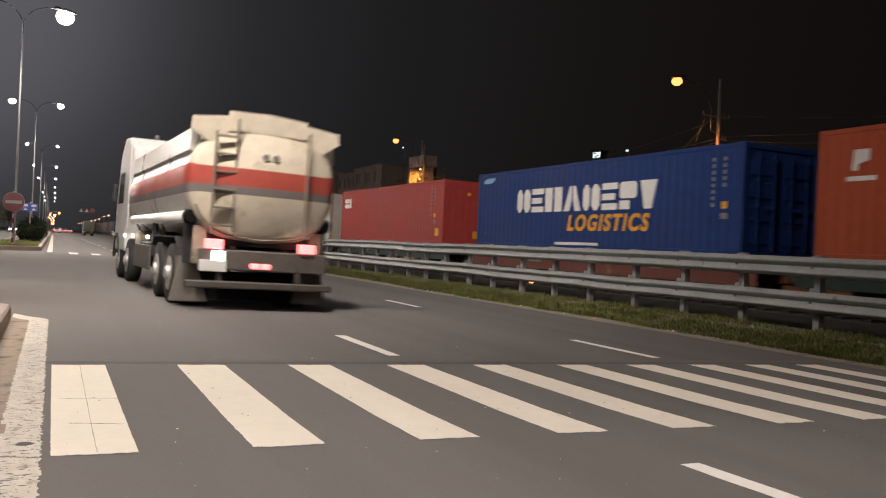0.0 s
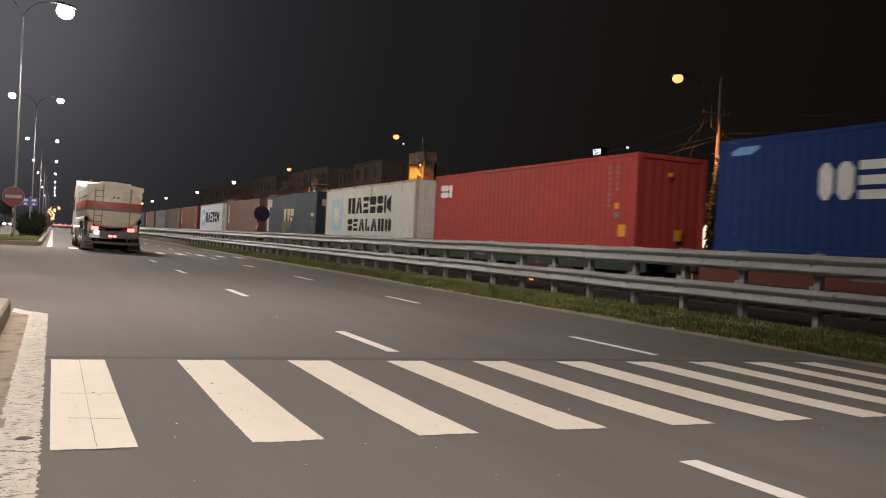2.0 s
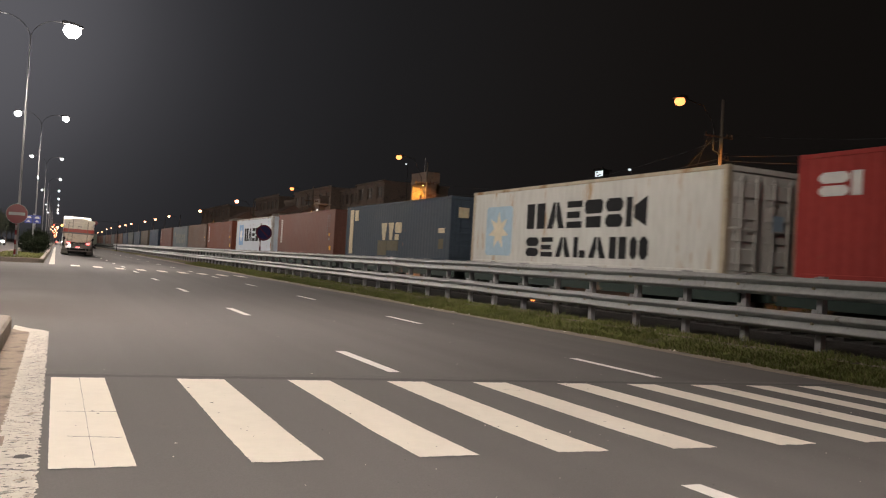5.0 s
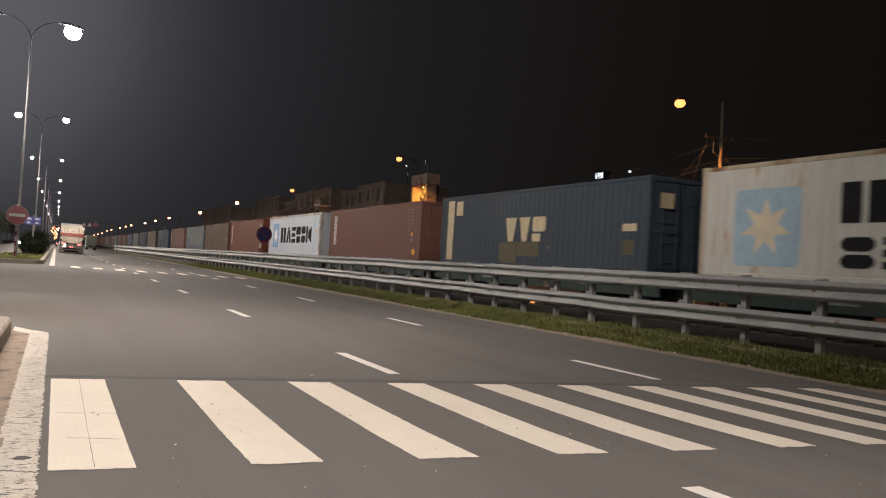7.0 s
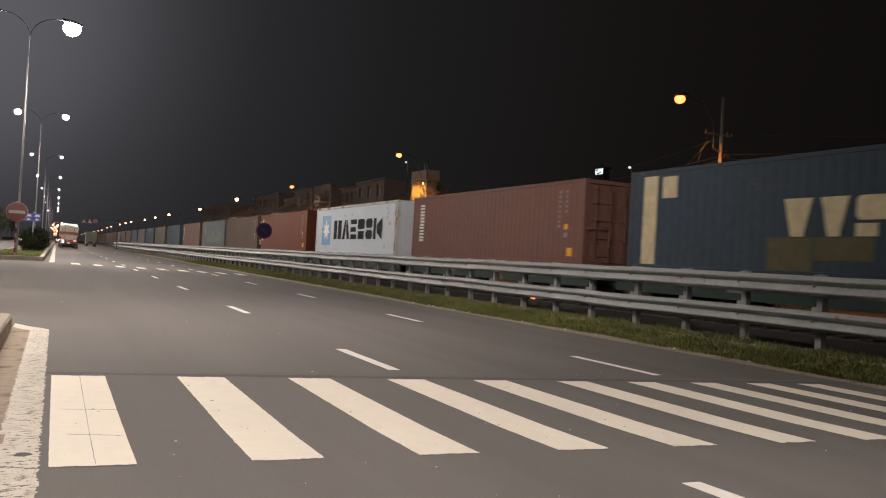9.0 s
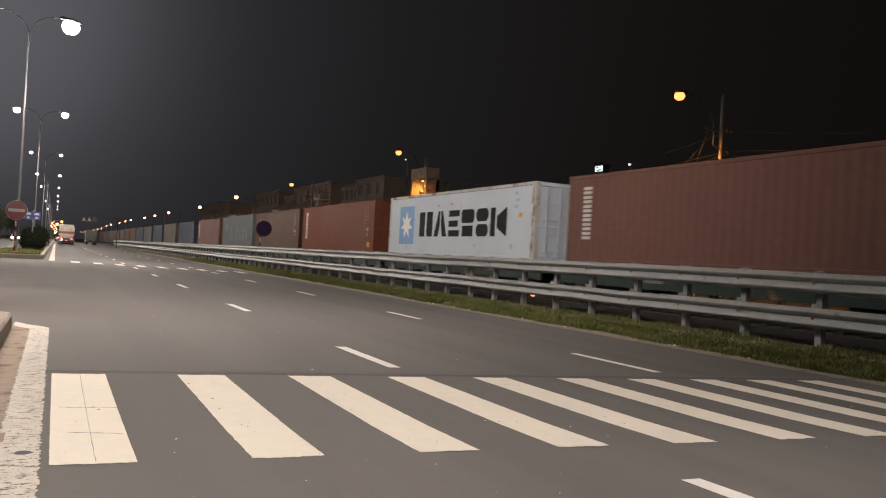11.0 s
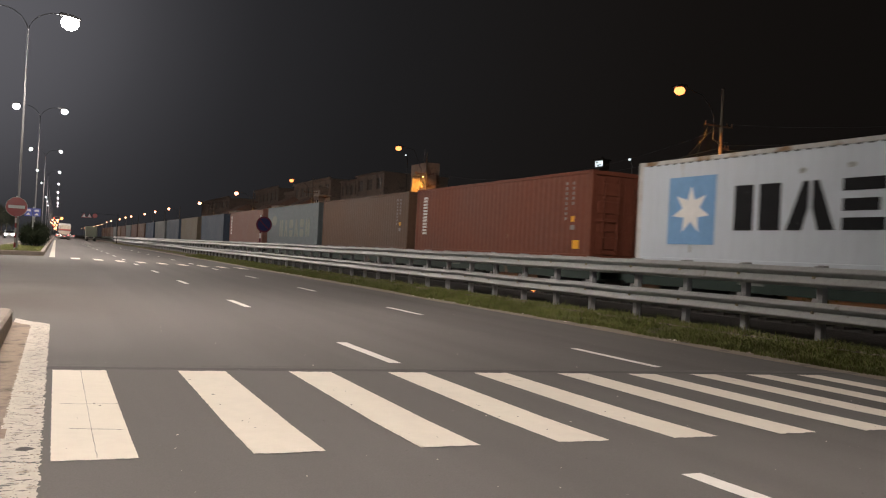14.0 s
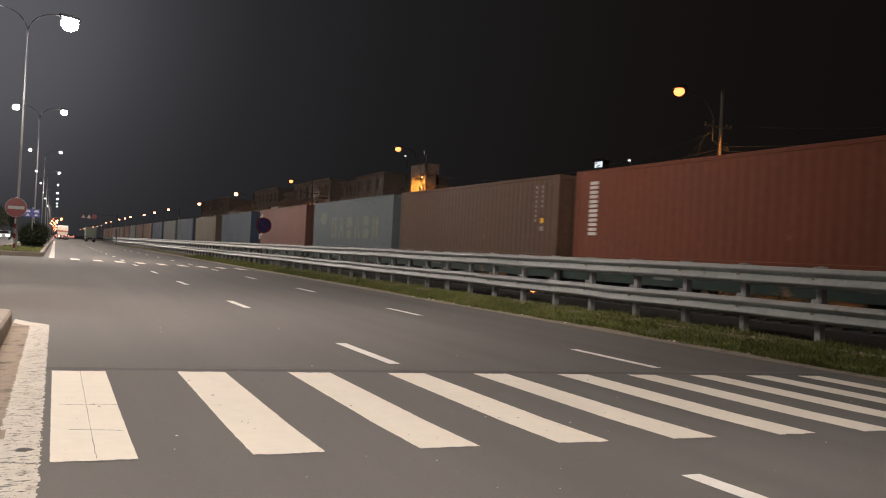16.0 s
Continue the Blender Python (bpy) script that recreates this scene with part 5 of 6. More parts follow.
def sodium_lamp(y, lit, z=10.0):
    top = tagged(new("street_lamp"), "orange sodium street lamp on a concrete utility pole", "street lamp", group="sodium lamps along the far road")
    top.matrix_basis = pose(31.31, y, -0.42)
    part("pole", Shape().tube([(0, 0, 0), (0, 0, 11.1)], [0.16, 0.075], 10), POST_CONCRETE, top, smooth=True)
    part("arm", Shape().tube([(-0.05, 0, 8.2), (-0.55, 0, 8.35), (-0.55, 0, 9.5), (-0.8, 0, 10.0), (-1.4, 0, z + 0.36), (-2.8, 0, z + 0.62)], 0.03, 8), ARM, top)
    shell, glare_bowl = sodium_head if y < 120 else wide_sodium_head
    h = part("lamp_head", shell, None, top, m=pose(-2.69, 0, z + 0.60, 0, 6, 180))
    part("glare_bowl", glare_bowl, None, h, "orange lamp glare shaped as an enlarged glowing globe")
    if lit:
        for zz, w0, w1 in ((9.1, 1.15, 0.8), (7.95, 0.1, 0.6)):
            arm = part("cross_arm", Shape().box(-w0, w1, -0.04, 0.04, zz - 0.04, zz + 0.04, 0.01), RUST, top)
            for q in (-w0 + 0.06, w1 - 0.06, w1 * 0.5):
                part("insulator", Shape().tube([(q, 0, zz + 0.04), (q, 0, zz + 0.12), (q, 0, zz + 0.2)], [0.035, 0.045, 0.02], 8), RUST, arm)
        part("switch_box", Shape().box(-0.22, 0.3, -0.3, -0.14, 6.2, 6.9, 0.03), STEEL, top)
        for q in (0.22, 0.34):
            part("cable_loop", Shape().tube([(q * math.cos(k * 0.7), -0.14 + q * math.sin(k * 0.7) * 0.4, 7.75 + 0.16 * k / 9 + q) for k in range(10)], 0.012, 5), DARK, top, "coiled dark cable strapped to the pole")
        for q in (-0.9, -1.7):
            part("stay_wire", Shape().tube([(-0.95 + 0.4 * (q < -1), 0, 9.0), (q * 1.1, 0.9, 7.0), (q * 1.5, 1.6, 0.1)], 0.006, 6), GALV_WIRE, top)
        lamp("sodium_light", (28.1, y, z - 0.75), SODIUM_WATTS, (1.0, 0.35, 0.075), 0.4, None, 140)
    return top


SODIUM_Y = (31.1, 68.2, 105.4, 141.6, 181.2, 235.0, 269.5, 302.6, 360.6, 391.1, 427.5, 495.7, 542.0, 600, 660, 730, 800, 890, 980, 1100)
for k, y in enumerate(SODIUM_Y):
    sodium_lamp(y, k < 5, (10.22, 10.88, 10.13, 10.12, 9.75)[k] if k < 5 else 10.05 if y < 320 else 10.4 if y < 550 else 9.4)


def far_lamp(y):
    top = tagged(new("street_lamp"), "far double-arm street lamp with glowing orange heads", "street lamp", group="orange lamps far along the median")
    top.matrix_basis = pose(LAMP_X + 1.1 * math.sin(y * 0.13), y, 0.9 * math.sin(y * 0.31))
    part("pole", Shape().tube([(0, 0, -1.6), (0, 0, 12.0)], [0.07, 0.04], 8), ARM, top)
    for s in (-1, 1):
        part("arm", Shape().tube([(0, 0, 11.6), (s * 0.6, 0, 12.1), (s * 1.0, 0, 12.2)], 0.03, 6), ARM, top)
        h = part("lamp_head", far_head[0], None, top, m=pose(s * 0.9, 0, 12.2, 0, 0, 0 if s > 0 else 180))
        part("glare_bowl", far_head[1], None, h, "orange lamp glare shaped as an enlarged glowing globe")


for k in range(18):
    far_lamp(640 + (56 + 3 * k) * k)
for q, z, sag in ((0.62, 7.72, 0.9), (0.3, 7.45, 1.3), (0.75, 8.85, 1.6)):
    pts = []
    for a, c in zip((-5.0, *SODIUM_Y[:5]), SODIUM_Y[:6]):
        pts += [(31.31 + q, a + (c - a) * k / 10, z - 4 * sag * (k / 10) * (1 - k / 10)) for k in range(10)]
    tagged(part("power_cable", Shape().tube(pts, 0.011, 5), RUBBER), "thin dark power cable strung between poles", "cable", group="power cables")

# ---- roadside signs ----
def disc(radius, y0, y1, n=32):
    return Shape().extrude([(radius * math.cos(2 * math.pi * k / n), radius * math.sin(2 * math.pi * k / n)) for k in range(n)], 1, y0, y1)


def no_entry():
    top = tagged(new("road_sign"), "round red sign with a white bar on a striped post", "road sign")
    top.matrix_basis = pose(-1.87, 45.6, 0.2)
    post = part("post", Shape().tube([(0, 0.05, 0), (0, 0.05, 2.75)], 0.045, 10), SIGN_WHITE, top, smooth=True)
    for k in range(4):
        part("red_band", Shape().tube([(0, 0.05, 0.15 + 0.5 * k), (0, 0.05, 0.4 + 0.5 * k)], 0.047, 10), SIGN_RED, post)
    face = part("face", disc(0.485, 0.0, 0.03), SIGN_RED, top, m=pose(0, -0.03, 2.22))
    part("bar", Shape().box(-0.37, 0.37, -0.006, 0.0, -0.075, 0.075), SIGN_WHITE, face)
    part("back_plate", disc(0.5, 0.031, 0.045), STEEL, top, m=pose(0, -0.03, 2.22))


# darker copies of the sign colours, for a face that gets little light
UNLIT_SIGN_BLUE = material("unlit_sign_blue", (0.012, 0.015, 0.06), 0.7, spec=0.2, vary=0.15, grain=6, stain=1.5)
UNLIT_SIGN_RED = material("unlit_sign_red", (0.075, 0.010, 0.022), 0.7, spec=0.2, vary=0.15, grain=6, stain=1.5)


def no_stopping():
    top = tagged(new("road_sign"), "barely lit round blue sign with red ring, colours darkened to suit", "road sign")
    top.matrix_basis = pose(12.42, 52.6, -0.1)
    post = part("post", Shape().tube([(-0.2, 0.06, -0.3), (-0.2, 0.06, 3.22)], 0.05, 10), SIGN_WHITE, top, smooth=True)
    for z in (0.7, 1.35, 2.0, 2.65):
        part("red_band", Shape().tube([(-0.2, 0.06, z), (-0.2, 0.06, z + 0.32)], 0.052, 10), UNLIT_SIGN_RED, post)
    part("rim", disc(0.53, 0.0, 0.03), UNLIT_SIGN_RED, top, m=pose(0, -0.03, 2.6))
    face = part("face", disc(0.43, -0.008, 0.0), UNLIT_SIGN_BLUE, top, m=pose(0, -0.03, 2.6))
    part("slash", Shape().box(-0.44, 0.44, -0.016, -0.008, -0.035, 0.035), UNLIT_SIGN_RED, face, m=pose(0, 0, 0, 0, 45, 0))


def blue_board():
    top = tagged(new("direction_sign"), "pair of small blue lane signs on a post", "road sign")
    top.matrix_basis = pose(-1.45, 60, 0.2)
    part("post", Shape().tube([(0, 0.06, 0), (0, 0.06, 2.7)], 0.045, 8), STEEL, top)
    for x, cabin in ((-0.30, 0.10), (0.20, 0.07)):
        p = part("panel", Shape().box(x - 0.235, x + 0.235, 0, 0.03, 2.05, 2.6, 0.01), SIGN_BLUE, top)
        part("pictogram", Shape().extrude([(x - 0.15, 2.38), (x + 0.15, 2.38), (x + 0.15, 2.45), (x + cabin, 2.52), (x - cabin, 2.52), (x - 0.15, 2.45)], 1, -0.006, 0.0), SIGN_WHITE, p)
        part("arrow", Shape().extrude([(x - 0.13, 2.13), (x + 0.13, 2.13), (x, 2.29)], 1, -0.006, 0.0), SIGN_WHITE, p)


no_entry()
no_stopping()
blue_board()


# ---- plants on the median ----
def shrub(x, y, z, wide, high, leaves, seed, trunk=0.4, leaf=LEAF, label="dense dark green shrub on the median island", group="shrubs on the median"):
    rnd = random.Random(seed)
    top = tagged(new("shrub"), label, "shrub", group=group)
    top.matrix_basis = pose(x, y, z)
    stems = Shape()
    tips = []
    for k in range(9):
        a, r = rnd.uniform(0, 6.28), rnd.uniform(0.2, 0.85) * wide
        tip = (r * math.cos(a), r * math.sin(a), high * rnd.uniform(0.5, 0.92))
        stems.tube([(0.05 * math.cos(a), 0.05 * math.sin(a), 0), (0.3 * r * math.cos(a), 0.3 * r * math.sin(a), tip[2] * 0.5), tip], [0.035, 0.025, 0.01], 5)
        tips.append(tip)
    part("stem", stems, BARK, top)
    v, f = [], []
    for _ in range(leaves):
        tx, ty, tz = rnd.choice(tips)
        c = Vector((tx * rnd.uniform(0.2, 1.1) + rnd.gauss(0, 0.22 * wide), ty * rnd.uniform(0.2, 1.1) + rnd.gauss(0, 0.22 * wide), max(0.12, tz * rnd.uniform(trunk, 1.1) + rnd.gauss(0, 0.1 * high))))
        d = Vector((rnd.gauss(0, 1), rnd.gauss(0, 1), rnd.gauss(0.3, 0.6))).normalized()
        e = d.orthogonal().normalized()
        s = rnd.uniform(0.035, 0.08) * max(1.0, high / 2.6)
        k = len(v)
        v += [c - d * s, c + e * s * 0.45, c + d * s, c - e * s * 0.45]
        f.append((k, k + 1, k + 2, k + 3))
    part("foliage", mesh_of("foliage", [tuple(p) for p in v], f, leaf), None, top)
    return top


for k, (x, y, w, h) in enumerate(((-1.15, 57.5, 0.6, 1.15), (-1.75, 59.0, 0.65, 1.25), (-1.3, 61.5, 0.75, 1.5), (-1.5, 63.5, 0.8, 1.6), (-1.1, 67, 0.7, 1.5), (-1.6, 72, 0.8, 1.9), (-1.5, 80, 0.8, 1.8), (-1.5, 90, 0.9, 1.9), (-1.5, 104, 0.9, 1.9), (-1.5, 120, 0.9, 2.0), (-1.5, 140, 0.9, 2.0))):
    shrub(x, y, 0.2, w, h, 3600 if k < 5 else 1500, 20 + k)
YOUNG_LEAF = material("yellow_green_leaf", (0.10, 0.095, 0.03), 0.8, spec=0.2, vary=0.4, grain=2, stain=0.5)
for k, (x, y, w, h) in enumerate(((29.2, 27.9, 0.6, 3.9), (28.8, 26.2, 0.8, 4.2), (28.6, 24.5, 0.8, 3.7), (28.7, 22.8, 0.8, 3.4))):
    shrub(x, y, -0.42, w, h, 2200, 140 + k, 0.3, YOUNG_LEAF, "tall leafy bush lit orange by a street lamp", "bushes beyond the railway")
shrub(29.5, 29.25, -0.42, 0.5, 5.9, 6000, 150, 0.25, LEAF, "slim dark bush in front of a utility pole", "bushes beyond the railway")


def light_board():
    top = tagged(new("light_board"), "glowing white advertising board on two posts beyond the railway", "sign board")
    top.matrix_basis = pose(33.3, 34.0, -0.42)
    for y in (-0.6, 0.6):
        part("post", Shape().tube([(0.06, y, 0), (0.06, y, 2.2)], 0.05, 8), STEEL, top)
    part("case", Shape().box(-0.05, 0.15, -0.75, 0.75, 2.0, 3.35, 0.02), DARK, top)
    part("face", Shape().box(-0.07, -0.052, -0.70, 0.70, 2.05, 3.3), BOARD_WHITE, top, "glowing white face")


BOARD_WHITE = glowing("light_board_glow", (0.92, 0.96, 1.0), 0.95)
light_board()


def tree(x, y, z, high, wide, leaves, seed, label):
    rnd = random.Random(seed)
    top = tagged(new("tree"), label, "tree", group="trees beside the road")
    top.matrix_basis = pose(x, y, z)
    wood = Shape().tube([(0, 0, 0), (0.1, 0.05, high * 0.3), (0, 0.1, high * 0.62)], [0.2, 0.15, 0.09], 8)
    tips = []
    for k in range(14):
        a = k * 2.4
        r = wide * rnd.uniform(0.35, 0.95)
        tip = (r * math.cos(a), r * math.sin(a), high * rnd.uniform(0.5, 0.97))
        s0 = high * rnd.uniform(0.3, 0.6)
        wood.tube([(0, 0.05, s0), (0.5 * tip[0], 0.5 * tip[1], (s0 + tip[2]) / 2 + 0.2), tip], [0.07, 0.045, 0.015], 5)
        tips.append(tip)
    part("trunk", wood, BARK, top)
    v, f = [], []
    for _ in range(leaves):
        t = rnd.choice(tips)
        c = Vector((t[0] + rnd.gauss(0, 0.22 * wide), t[1] + rnd.gauss(0, 0.22 * wide), t[2] + rnd.gauss(0, 0.09 * high)))
        d = Vector((rnd.gauss(0, 1), rnd.gauss(0, 1), rnd.gauss(0, 0.6))).normalized()
        e = d.orthogonal().normalized()
        s = rnd.uniform(0.12, 0.26)
        k = len(v)
        v += [c - d * s, c + e * s * 0.45, c + d * s, c - e * s * 0.45]
        f.append((k, k + 1, k + 2, k + 3))
    part("crown", mesh_of("crown", [tuple(p) for p in v], f, TREE_LEAF), None, top)


for k, (x, y, h) in enumerate(((-17, 62, 7), (-18, 84, 8), (-17.5, 110, 7), (-18, 150, 8), (-19, 200, 9), (-15.5, 236, 8), (-16, 262, 9), (-16.5, 300, 9), (-17, 340, 10), (-18, 400, 10))):
    tree(x, y, -0.42, h, 2.6, 2600, 60 + k, "dark leafy roadside tree beyond the opposite lanes")


# ---- buildings beyond the railway ----
DULL_PANE = material("dusty_dull_pane", (0.10, 0.085, 0.072), 0.5, vary=0.3, grain=3, stain=0.8)
def building(x0, x1, y0, y1, high, floors, bays, wall, label, roof_lift=0.5, frames=None):
    """A block with storeys, window openings on the side that faces the railway, and a parapet."""
    top = tagged(new("building"), label, "building", group="buildings beyond the railway")
    z0 = -0.42
    fh, bw = high / floors, (y1 - y0) / bays
    part("wall", Shape().box(x0 + 0.35, x1, y0, y1, z0, z0 + high), wall, top)
    for i in range(bays + 1):
        y = y0 + bw * i
        part("pillar", Shape().box(x0, x0 + 0.347, y - bw * 0.22 if i else y, y + bw * 0.22 if i < bays else y, z0, z0 + high), wall, top)
    for j in range(floors + 1):
        z = z0 + fh * j
        part("floor_band", Shape().box(x0 + 0.04, x0 + 0.347, y0 + 0.004, y1 - 0.004, max(z0, z - fh * 0.2), min(z0 + high, z + fh * 0.3) - 0.003), wall, top)
    part("roof", Shape().box(x0 - 0.3, x1 + 0.2, y0 - 0.2, y1 + 0.2, z0 + high, z0 + high + 0.18, 0.02).box(x0 - 0.2, x0, y0 - 0.1, y1 + 0.1, z0 + high + 0.18, z0 + high + 0.18 + roof_lift), wall, top)
    for i in range(bays):
        for j in range(floors):
            ya, za = y0 + bw * (i + 0.22), z0 + fh * (j + 0.3)
            w = part("window", Shape().box(x0 + 0.26, x0 + 0.3, ya, ya + bw * 0.56, za, za + fh * 0.5), DULL_PANE, top)
            part("window_frame", Shape().box(x0 + 0.2, x0 + 0.26, ya + bw * 0.27, ya + bw * 0.29, za, za + fh * 0.5).box(x0 + 0.2, x0 + 0.26, ya, ya + bw * 0.56, za + fh * 0.3, za + fh * 0.32), frames or BLOCK_WALL, w)
    return top


building(45, 56, 113.5, 126.0, 13.7, 4, 3, BLOCK_WALL, "dim brown concrete apartment block at night", roof_lift=0.1)
building(46, 56, 127.5, 137.0, 13.5, 4, 4, BLOCK_WALL, "narrow grey town house at night", roof_lift=0.1)
building(45, 56, 140, 165, 14.3, 4, 6, BLOCK_WALL, "long dim apartment block with dark windows", roof_lift=0.3)
building(47, 57, 166, 180, 13.2, 4, 4, BLOCK_WALL, "grey town house row far along the railway")
building(48, 58, 190, 215, 15.5, 4, 6, BLOCK_WALL, "tall dim block far along the railway")
building(46, 56, 240, 290, 15.0, 4, 8, BLOCK_WALL, "long dark block far along the railway")
dark_block = building(60, 61, 78.75, 80.2, 14.15, 6, 2, DARK_WALL, "narrow dark apartment block with one bright window", roof_lift=0.2, frames=DARK_WALL)
lit_pane = part("window", Shape().box(59.93, 59.99, 78.75, 80.2, 13.05, 14.0, 0.01), COOL_WINDOW, dark_block, "brightly lit white window")
for y0, z0 in ((79.0, 13.2), (79.6, 13.5), (78.9, 13.7), (79.4, 13.08), (79.55, 13.78)):
    part("glazing_bar", Shape().box(59.88, 59.93, y0, y0 + 0.42, z0, z0 + 0.16), DARK, lit_pane)


def stair_house():
    """An open concrete stair head lit from inside by a warm lamp."""
    top = tagged(new("rooftop_house"), "concrete roof house with a warmly lit open bay", "building")
    s = Shape()
    x0, x1, y0, y1, z0, zt = 32.0, 33.4, 69.7, 73.4, -0.42, 10.0
    s.box(x0, x1, y0, y1, z0, 6.2)
    s.box(x0, x1, y0, y1, 8.9, zt)
    s.box(x1 - 0.3, x1, y0, y1, 6.2, 8.9)
    s.box(x0, x1, y0, y0 + 0.3, 6.2, 8.9)
    s.box(x0, x1, y1 - 0.3, y1, 6.2, 8.9)
    s.box(x0, x0 + 0.2, y0 + 0.3, y0 + 1.0, 6.2, 7.6)
    part("wall", s, BLOCK_WALL, top)
    part("stair", Shape().extrude([(71.2, 6.2), (73.05, 6.2), (73.05, 8.0), (72.8, 8.0)], 0, 32.85, 33.05), BLOCK_WALL, top)
    part("ceiling_lamp", Shape().tube([(32.9, 72.5, 8.9), (32.9, 72.5, 8.86), (32.9, 72.5, 8.84)], [0.07, 0.07, 0.05], 12), WARM_LAMP, top, "glowing warm ceiling lamp")
    part("aerial", Shape().tube([(32.4, 71.2, zt), (32.4, 71.2, zt + 1.5)], 0.03, 6), STEEL, top)
    lamp("bay_light", (32.6, 72.0, 8.8), 240, (1.0, 0.45, 0.07), 0.3)


WARM_LAMP = glowing("warm_lamp_glow", (1.0, 0.6, 0.2), 12)
stair_house()


def small_house(y0, y1, x0, z1):
    top = tagged(new("house"), "small plaster house lit orange by a street lamp", "house", group="houses beyond the railway")
    part("wall", Shape().box(x0, x0 + 5, y0, y1, -0.42, z1), WALL, top)
    part("roof", Shape().extrude([(x0 - 0.4, z1 - 0.1), (x0 + 5.4, z1 - 0.1), (x0 + 2.5, z1 + 1.5)], 1, y0 - 0.3, y1 + 0.3), ROOF, top)
    part("balcony", Shape().box(x0 - 0.8, x0, y0 + 0.5, y1 - 0.5, z1 - 2.3, z1 - 2.15, 0.02).box(x0 - 0.8, x0 - 0.74, y0 + 0.5, y1 - 0.5, z1 - 2.15, z1 - 1.3, 0.01), WALL, top)
    w = part("window", Shape().box(x0 - 0.03, x0 - 0.005, y0 + 1.2, y1 - 1.2, z1 - 1.7, z1 - 0.6), GLASS, top)
    part("frame", Shape().box(x0 - 0.06, x0 - 0.03, (y0 + y1) / 2 - 0.04, (y0 + y1) / 2 + 0.04, z1 - 1.7, z1 - 0.6), STEEL, w)


for y0, y1, x0, z1 in ((120, 127, 34, 7.8), (134, 139, 34, 8.2), (148, 156, 34.5, 7.6), (172, 180, 34.5, 8.4), (186, 196, 35, 7.8)):
    small_house(y0, y1, x0, z1)


def balcony_house():
    top = tagged(new("house"), "narrow flat-roofed house with orange-lit concrete balcony", "house", group="houses beyond the railway")
    part("wall", Shape().box(33.0, 34.4, 107.9, 110.0, -0.42, 9.6), BLOCK_WALL, top)
    part("wall", Shape().box(33.9, 34.4, 105.4, 107.85, -0.42, 8.2), BLOCK_WALL, top)
    part("roof", Shape().box(32.8, 34.5, 107.7, 110.2, 9.6, 9.72, 0.02), BLOCK_WALL, top)
    part("balcony", Shape().box(32.2, 33.9, 105.0, 107.7, 8.35, 8.5, 0.02).box(32.2, 32.32, 105.0, 107.7, 8.5, 9.05, 0.02), WALL, top)
    w = part("window", Shape().box(32.96, 32.99, 108.0, 109.2, 6.6, 7.9), GLASS, top)
    part("frame", Shape().box(32.92, 32.96, 108.56, 108.64, 6.6, 7.9), STEEL, w)


balcony_house()


def wall_lamp(x, y, z):
    top = tagged(new("wall_lamp"), "small white lamp on a thin dark bracket", "lamp", group="small white lamps")
    top.matrix_basis = pose(x, y, -0.42)
    part("bracket", Shape().tube([(0, 0, 0), (0, 0, z), (-0.2, 0, z + 0.46)], 0.03, 6), ARM, top)
    part("lens", Shape().box(-0.3, -0.16, -0.08, 0.08, z + 0.36, z + 0.48, 0.02), COOL_WINDOW, top, "glowing white lens")


wall_lamp(33.2, 40.5, 7.9)
wall_lamp(32.3, 75.2, 11.2)


def track_glint():
    # an orange reflection by the track, added as two small glowing discs
    top = tagged(new("track_glint"), "small orange glint low on the ballast, drawn as glowing discs", "lamp")
    top.matrix_basis = pose(13.9, 21.4, 0.08)
    part("base", Shape().box(-0.1, 0.1, -0.14, 0.14, 0.0, 0.05, 0.01), DARK, top)
    for y, r in ((-0.05, 0.05), (0.08, 0.03)):
        part("lens", Shape().tube([(-0.12, y, 0.05), (-0.06, y, 0.05)], [0.6 * r, r], 10), LAMP_SODIUM, top, "glowing disc for an orange glint")


track_glint()


# ---- vehicles in the distance ----
CAR_PAINT = material("dark_car_paint", (0.10, 0.10, 0.11), 0.3, vary=0.1, grain=3, stain=1)
CAR_SILVER = material("silver_car_paint", (0.45, 0.45, 0.46), 0.3, metal=0.4, vary=0.1, grain=3, stain=1)


def car(paint_mat, label, front_glow, rear_glow):
    """A saloon car, its nose towards +y."""
    top = tagged(new("car"), label, "car", group="cars in the distance")
    body = Shape().extrude([(-2.2, 0.35), (2.2, 0.35), (2.25, 0.7), (1.3, 0.92), (0.75, 1.42), (-0.9, 1.45), (-1.7, 1.0), (-2.25, 0.95)], 0, -0.86, 0.86)
    soften(part("body", body, paint_mat, top), 0.08, 2)
    part("windscreen", Shape().add([(-0.7, 1.27, 0.97), (0.7, 1.27, 0.97), (0.62, 0.8, 1.4), (-0.62, 0.8, 1.4)], [(0, 1, 2, 3)]), GLASS, top)
    part("rear_window", Shape().add([(-0.62, -0.98, 1.42), (0.62, -0.98, 1.42), (0.7, -1.66, 1.05), (-0.7, -1.66, 1.05)], [(0, 1, 2, 3)]), GLASS, top)
    tyre, rim = wheel_mesh(0.32, 0.2)
    for sx in (-1, 1):
        for y in (-1.35, 1.4):
            w = part("wheel", tyre, None, top, m=pose(sx * 0.78, y, 0.32))
        part("headlight", Shape().box(sx * 0.60 - 0.22, sx * 0.60 + 0.22, 2.18, 2.30, 0.56, 0.80, 0.05), front_glow, top)
        part("tail_light", Shape().box(sx * 0.64 - 0.16, sx * 0.64 + 0.16, -2.29, -2.2, 0.72, 0.9, 0.03), rear_glow, top)
    return top


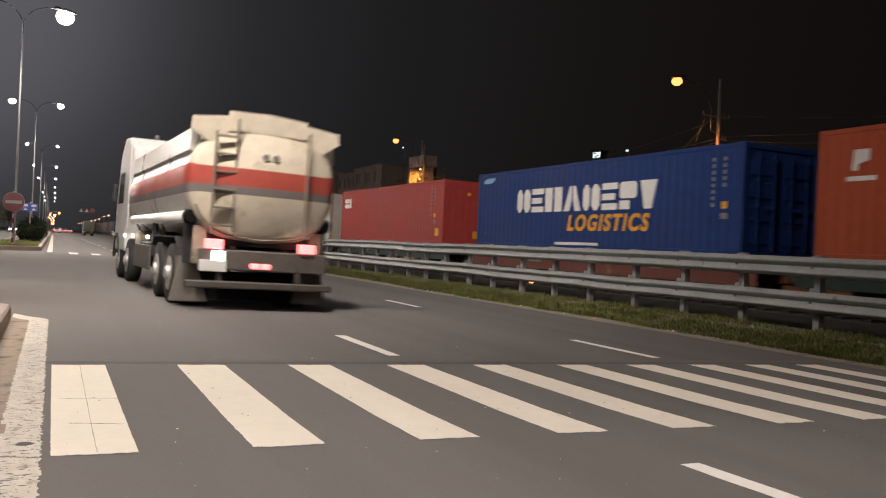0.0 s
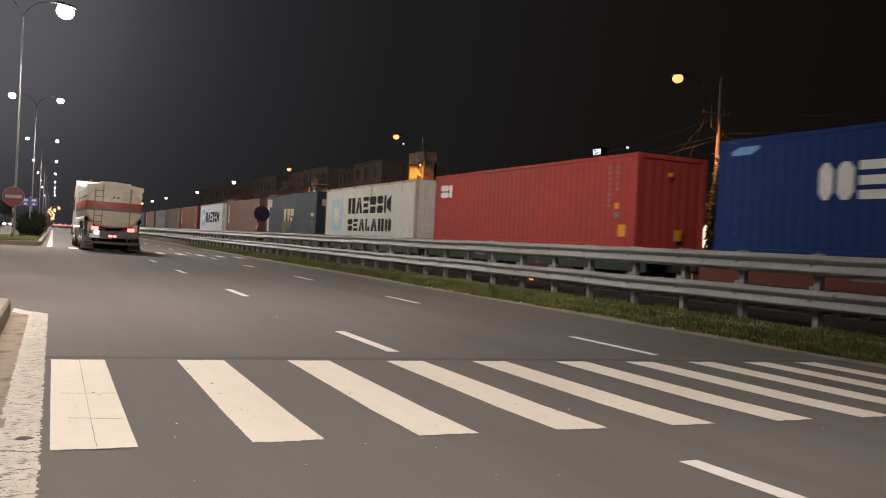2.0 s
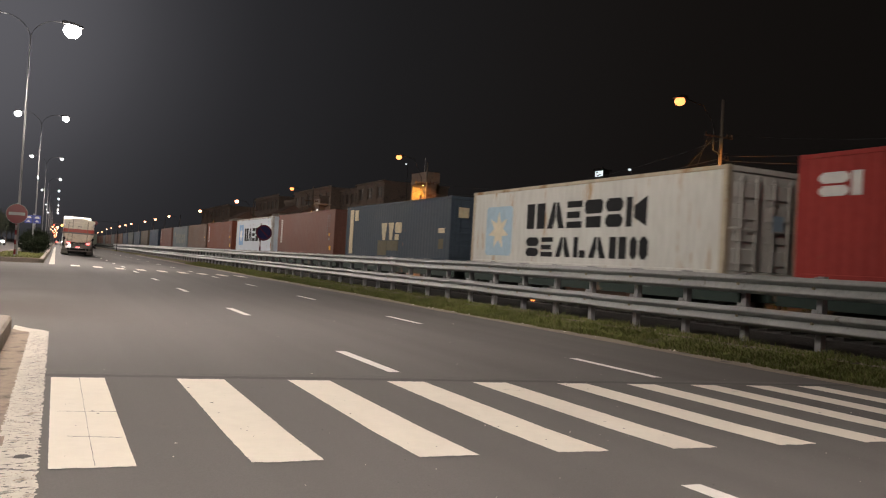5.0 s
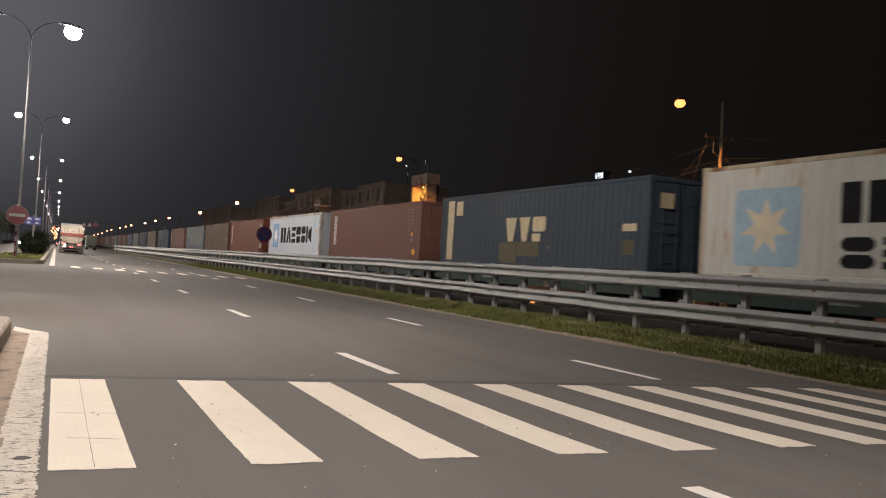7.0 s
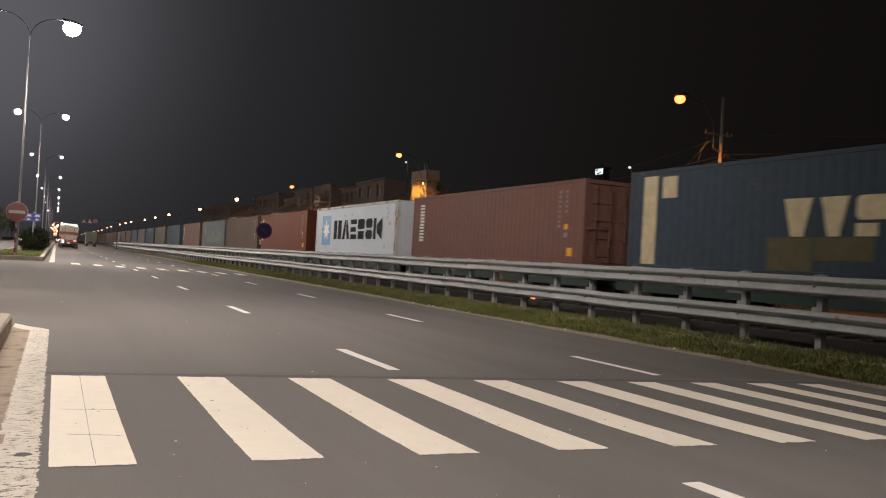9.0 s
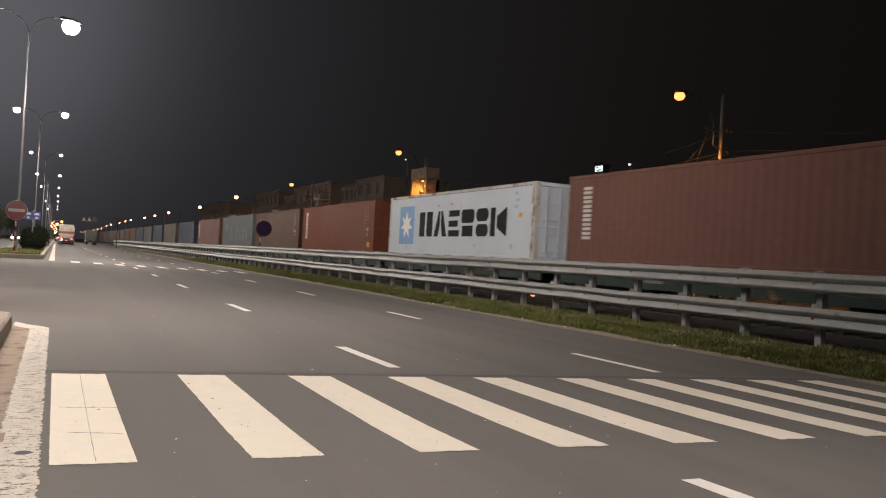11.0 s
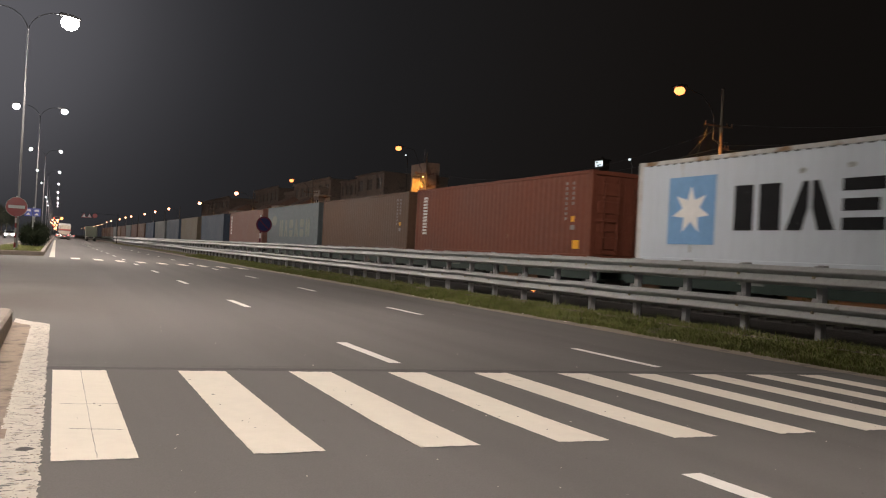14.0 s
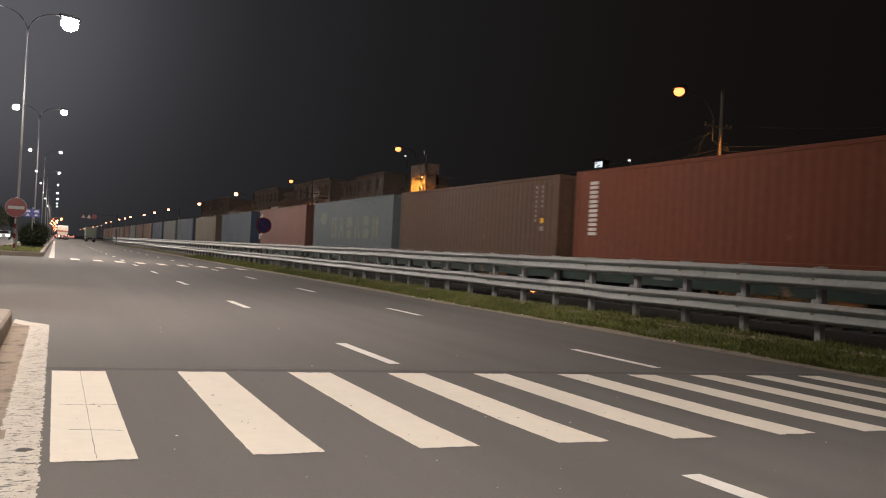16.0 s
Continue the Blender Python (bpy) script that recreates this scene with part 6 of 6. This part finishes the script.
oncoming = car(CAR_SILVER, "silver car with bright headlights in the opposite lanes", HEADLIGHT, SIGN_RED)
oncoming_b = car(CAR_PAINT, "dark car with bright headlights in the opposite lanes", HEADLIGHT, SIGN_RED)
for k, (x, y) in enumerate(((0.9, 262), (0.7, 281), (2.9, 300), (0.9, 322), (5.0, 310), (1.4, 345), (0.6, 372), (0.5, 400), (2.6, 420), (0.4, 440))):
    c = car(CAR_PAINT if k % 2 else CAR_SILVER, "car with red tail lights queued far down the road", SIGN_WHITE, FAR_RED)
    c.matrix_basis = pose(x, y, road_z(x, y))


def signal_mast():
    top = tagged(new("traffic_signal"), "far traffic signal mast showing red lights", "traffic light")
    top.matrix_basis = pose(-0.9, 285, 0.24)
    part("mast", Shape().tube([(0, 0, 0), (0, 0, 6.4)], [0.12, 0.08], 10), POLE, top)
    part("arm", Shape().tube([(0, 0, 6.4), (2.6, 0, 6.5)], 0.05, 8), POLE, top)
    for x, z, glow in ((0, 3.2, FAR_RED), (0.0, 5.6, FAR_RED), (2.3, 5.72, AMBER)):
        h = part("signal_head", Shape().box(x - 0.2, x + 0.2, -0.12, 0.12, z - 0.55, z + 0.55, 0.03), DARK, top)
        part("lens", Shape().tube([(x, -0.13, z + 0.33), (x, -0.3, z + 0.33), (x, -0.36, z + 0.33)], [0.36, 0.36, 0.2] if glow is AMBER else [0.17, 0.17, 0.12], 14), glow, h, "glowing amber lens" if glow is AMBER else "glowing red lens")
        for dz in (0.0, -0.33):
            part("lens", Shape().tube([(x, -0.13, z + dz), (x, -0.2, z + dz)], [0.15, 0.1], 14), GLASS, h)


signal_mast()


def box_truck():
    top = tagged(new("box_truck"), "green-grey box truck parked at the roadside", "truck")
    top.matrix_basis = pose(7.75, 212, road_z(7.75, 212))
    part("box", Shape().box(-1.22, 1.22, 0, 6.5, 1.05, 3.6, 0.04), GREEN_BOX, top)
    part("cab", Shape().extrude([(6.6, 0.6), (8.4, 0.6), (8.4, 1.6), (8.1, 2.6), (6.6, 2.6)], 0, -1.1, 1.1), WHITE_PANEL, top)
    part("frame", Shape().box(-0.5, 0.5, 0.1, 8.0, 0.7, 1.05, 0.02), DARK, top)
    part("bumper", Shape().box(-1.15, 1.15, -0.05, 0.05, 0.5, 0.65, 0.02), BEAM_GREY, top)
    tyre, rim = wheel_mesh(0.46, 0.5)
    for sx in (-1, 1):
        for y in (1.4, 7.3):
            w = part("wheel", tyre, None, top, m=pose(sx * 0.9, y, 0.46))
            part("rim", rim, None, w, m=pose(0, 0, 0, 0, 0, 0 if sx > 0 else 180))


GREEN_BOX = material("green_grey_paint", (0.16, 0.19, 0.15), 0.6, vary=0.15, grain=4, stain=0.8)
box_truck()


GANTRY_BLACK = material("weathered_black_steel", (0.014, 0.013, 0.013), 0.85, spec=0.1, vary=0.3, grain=6, stain=1)


def warning_gantry():
    top = tagged(new("sign_gantry"), "roadside arm with two triangular warning signs and disc", "road sign")
    top.matrix_basis = pose(10.9, 170, -0.1)
    part("pole", Shape().tube([(0, 0, -0.2), (0, 0, 5.9)], [0.06, 0.045], 10), GANTRY_BLACK, top)
    part("arm", Shape().tube([(0, 0, 5.6), (-6.9, 0, 5.7)], 0.022, 8), GANTRY_BLACK, top)
    for x in (-6.2, -5.2):
        t = part("triangle", Shape().extrude([(x - 0.5, 4.75), (x + 0.5, 4.75), (x, 5.65)], 1, -0.06, -0.03), SIGN_RED, top)
        part("face", Shape().extrude([(x - 0.33, 4.85), (x + 0.33, 4.85), (x, 5.45)], 1, -0.068, -0.06), SIGN_WHITE, t)
    part("disc", disc(0.45, -0.06, -0.03), SIGN_RED, top, m=pose(-4.2, 0, 5.2))


warning_gantry()


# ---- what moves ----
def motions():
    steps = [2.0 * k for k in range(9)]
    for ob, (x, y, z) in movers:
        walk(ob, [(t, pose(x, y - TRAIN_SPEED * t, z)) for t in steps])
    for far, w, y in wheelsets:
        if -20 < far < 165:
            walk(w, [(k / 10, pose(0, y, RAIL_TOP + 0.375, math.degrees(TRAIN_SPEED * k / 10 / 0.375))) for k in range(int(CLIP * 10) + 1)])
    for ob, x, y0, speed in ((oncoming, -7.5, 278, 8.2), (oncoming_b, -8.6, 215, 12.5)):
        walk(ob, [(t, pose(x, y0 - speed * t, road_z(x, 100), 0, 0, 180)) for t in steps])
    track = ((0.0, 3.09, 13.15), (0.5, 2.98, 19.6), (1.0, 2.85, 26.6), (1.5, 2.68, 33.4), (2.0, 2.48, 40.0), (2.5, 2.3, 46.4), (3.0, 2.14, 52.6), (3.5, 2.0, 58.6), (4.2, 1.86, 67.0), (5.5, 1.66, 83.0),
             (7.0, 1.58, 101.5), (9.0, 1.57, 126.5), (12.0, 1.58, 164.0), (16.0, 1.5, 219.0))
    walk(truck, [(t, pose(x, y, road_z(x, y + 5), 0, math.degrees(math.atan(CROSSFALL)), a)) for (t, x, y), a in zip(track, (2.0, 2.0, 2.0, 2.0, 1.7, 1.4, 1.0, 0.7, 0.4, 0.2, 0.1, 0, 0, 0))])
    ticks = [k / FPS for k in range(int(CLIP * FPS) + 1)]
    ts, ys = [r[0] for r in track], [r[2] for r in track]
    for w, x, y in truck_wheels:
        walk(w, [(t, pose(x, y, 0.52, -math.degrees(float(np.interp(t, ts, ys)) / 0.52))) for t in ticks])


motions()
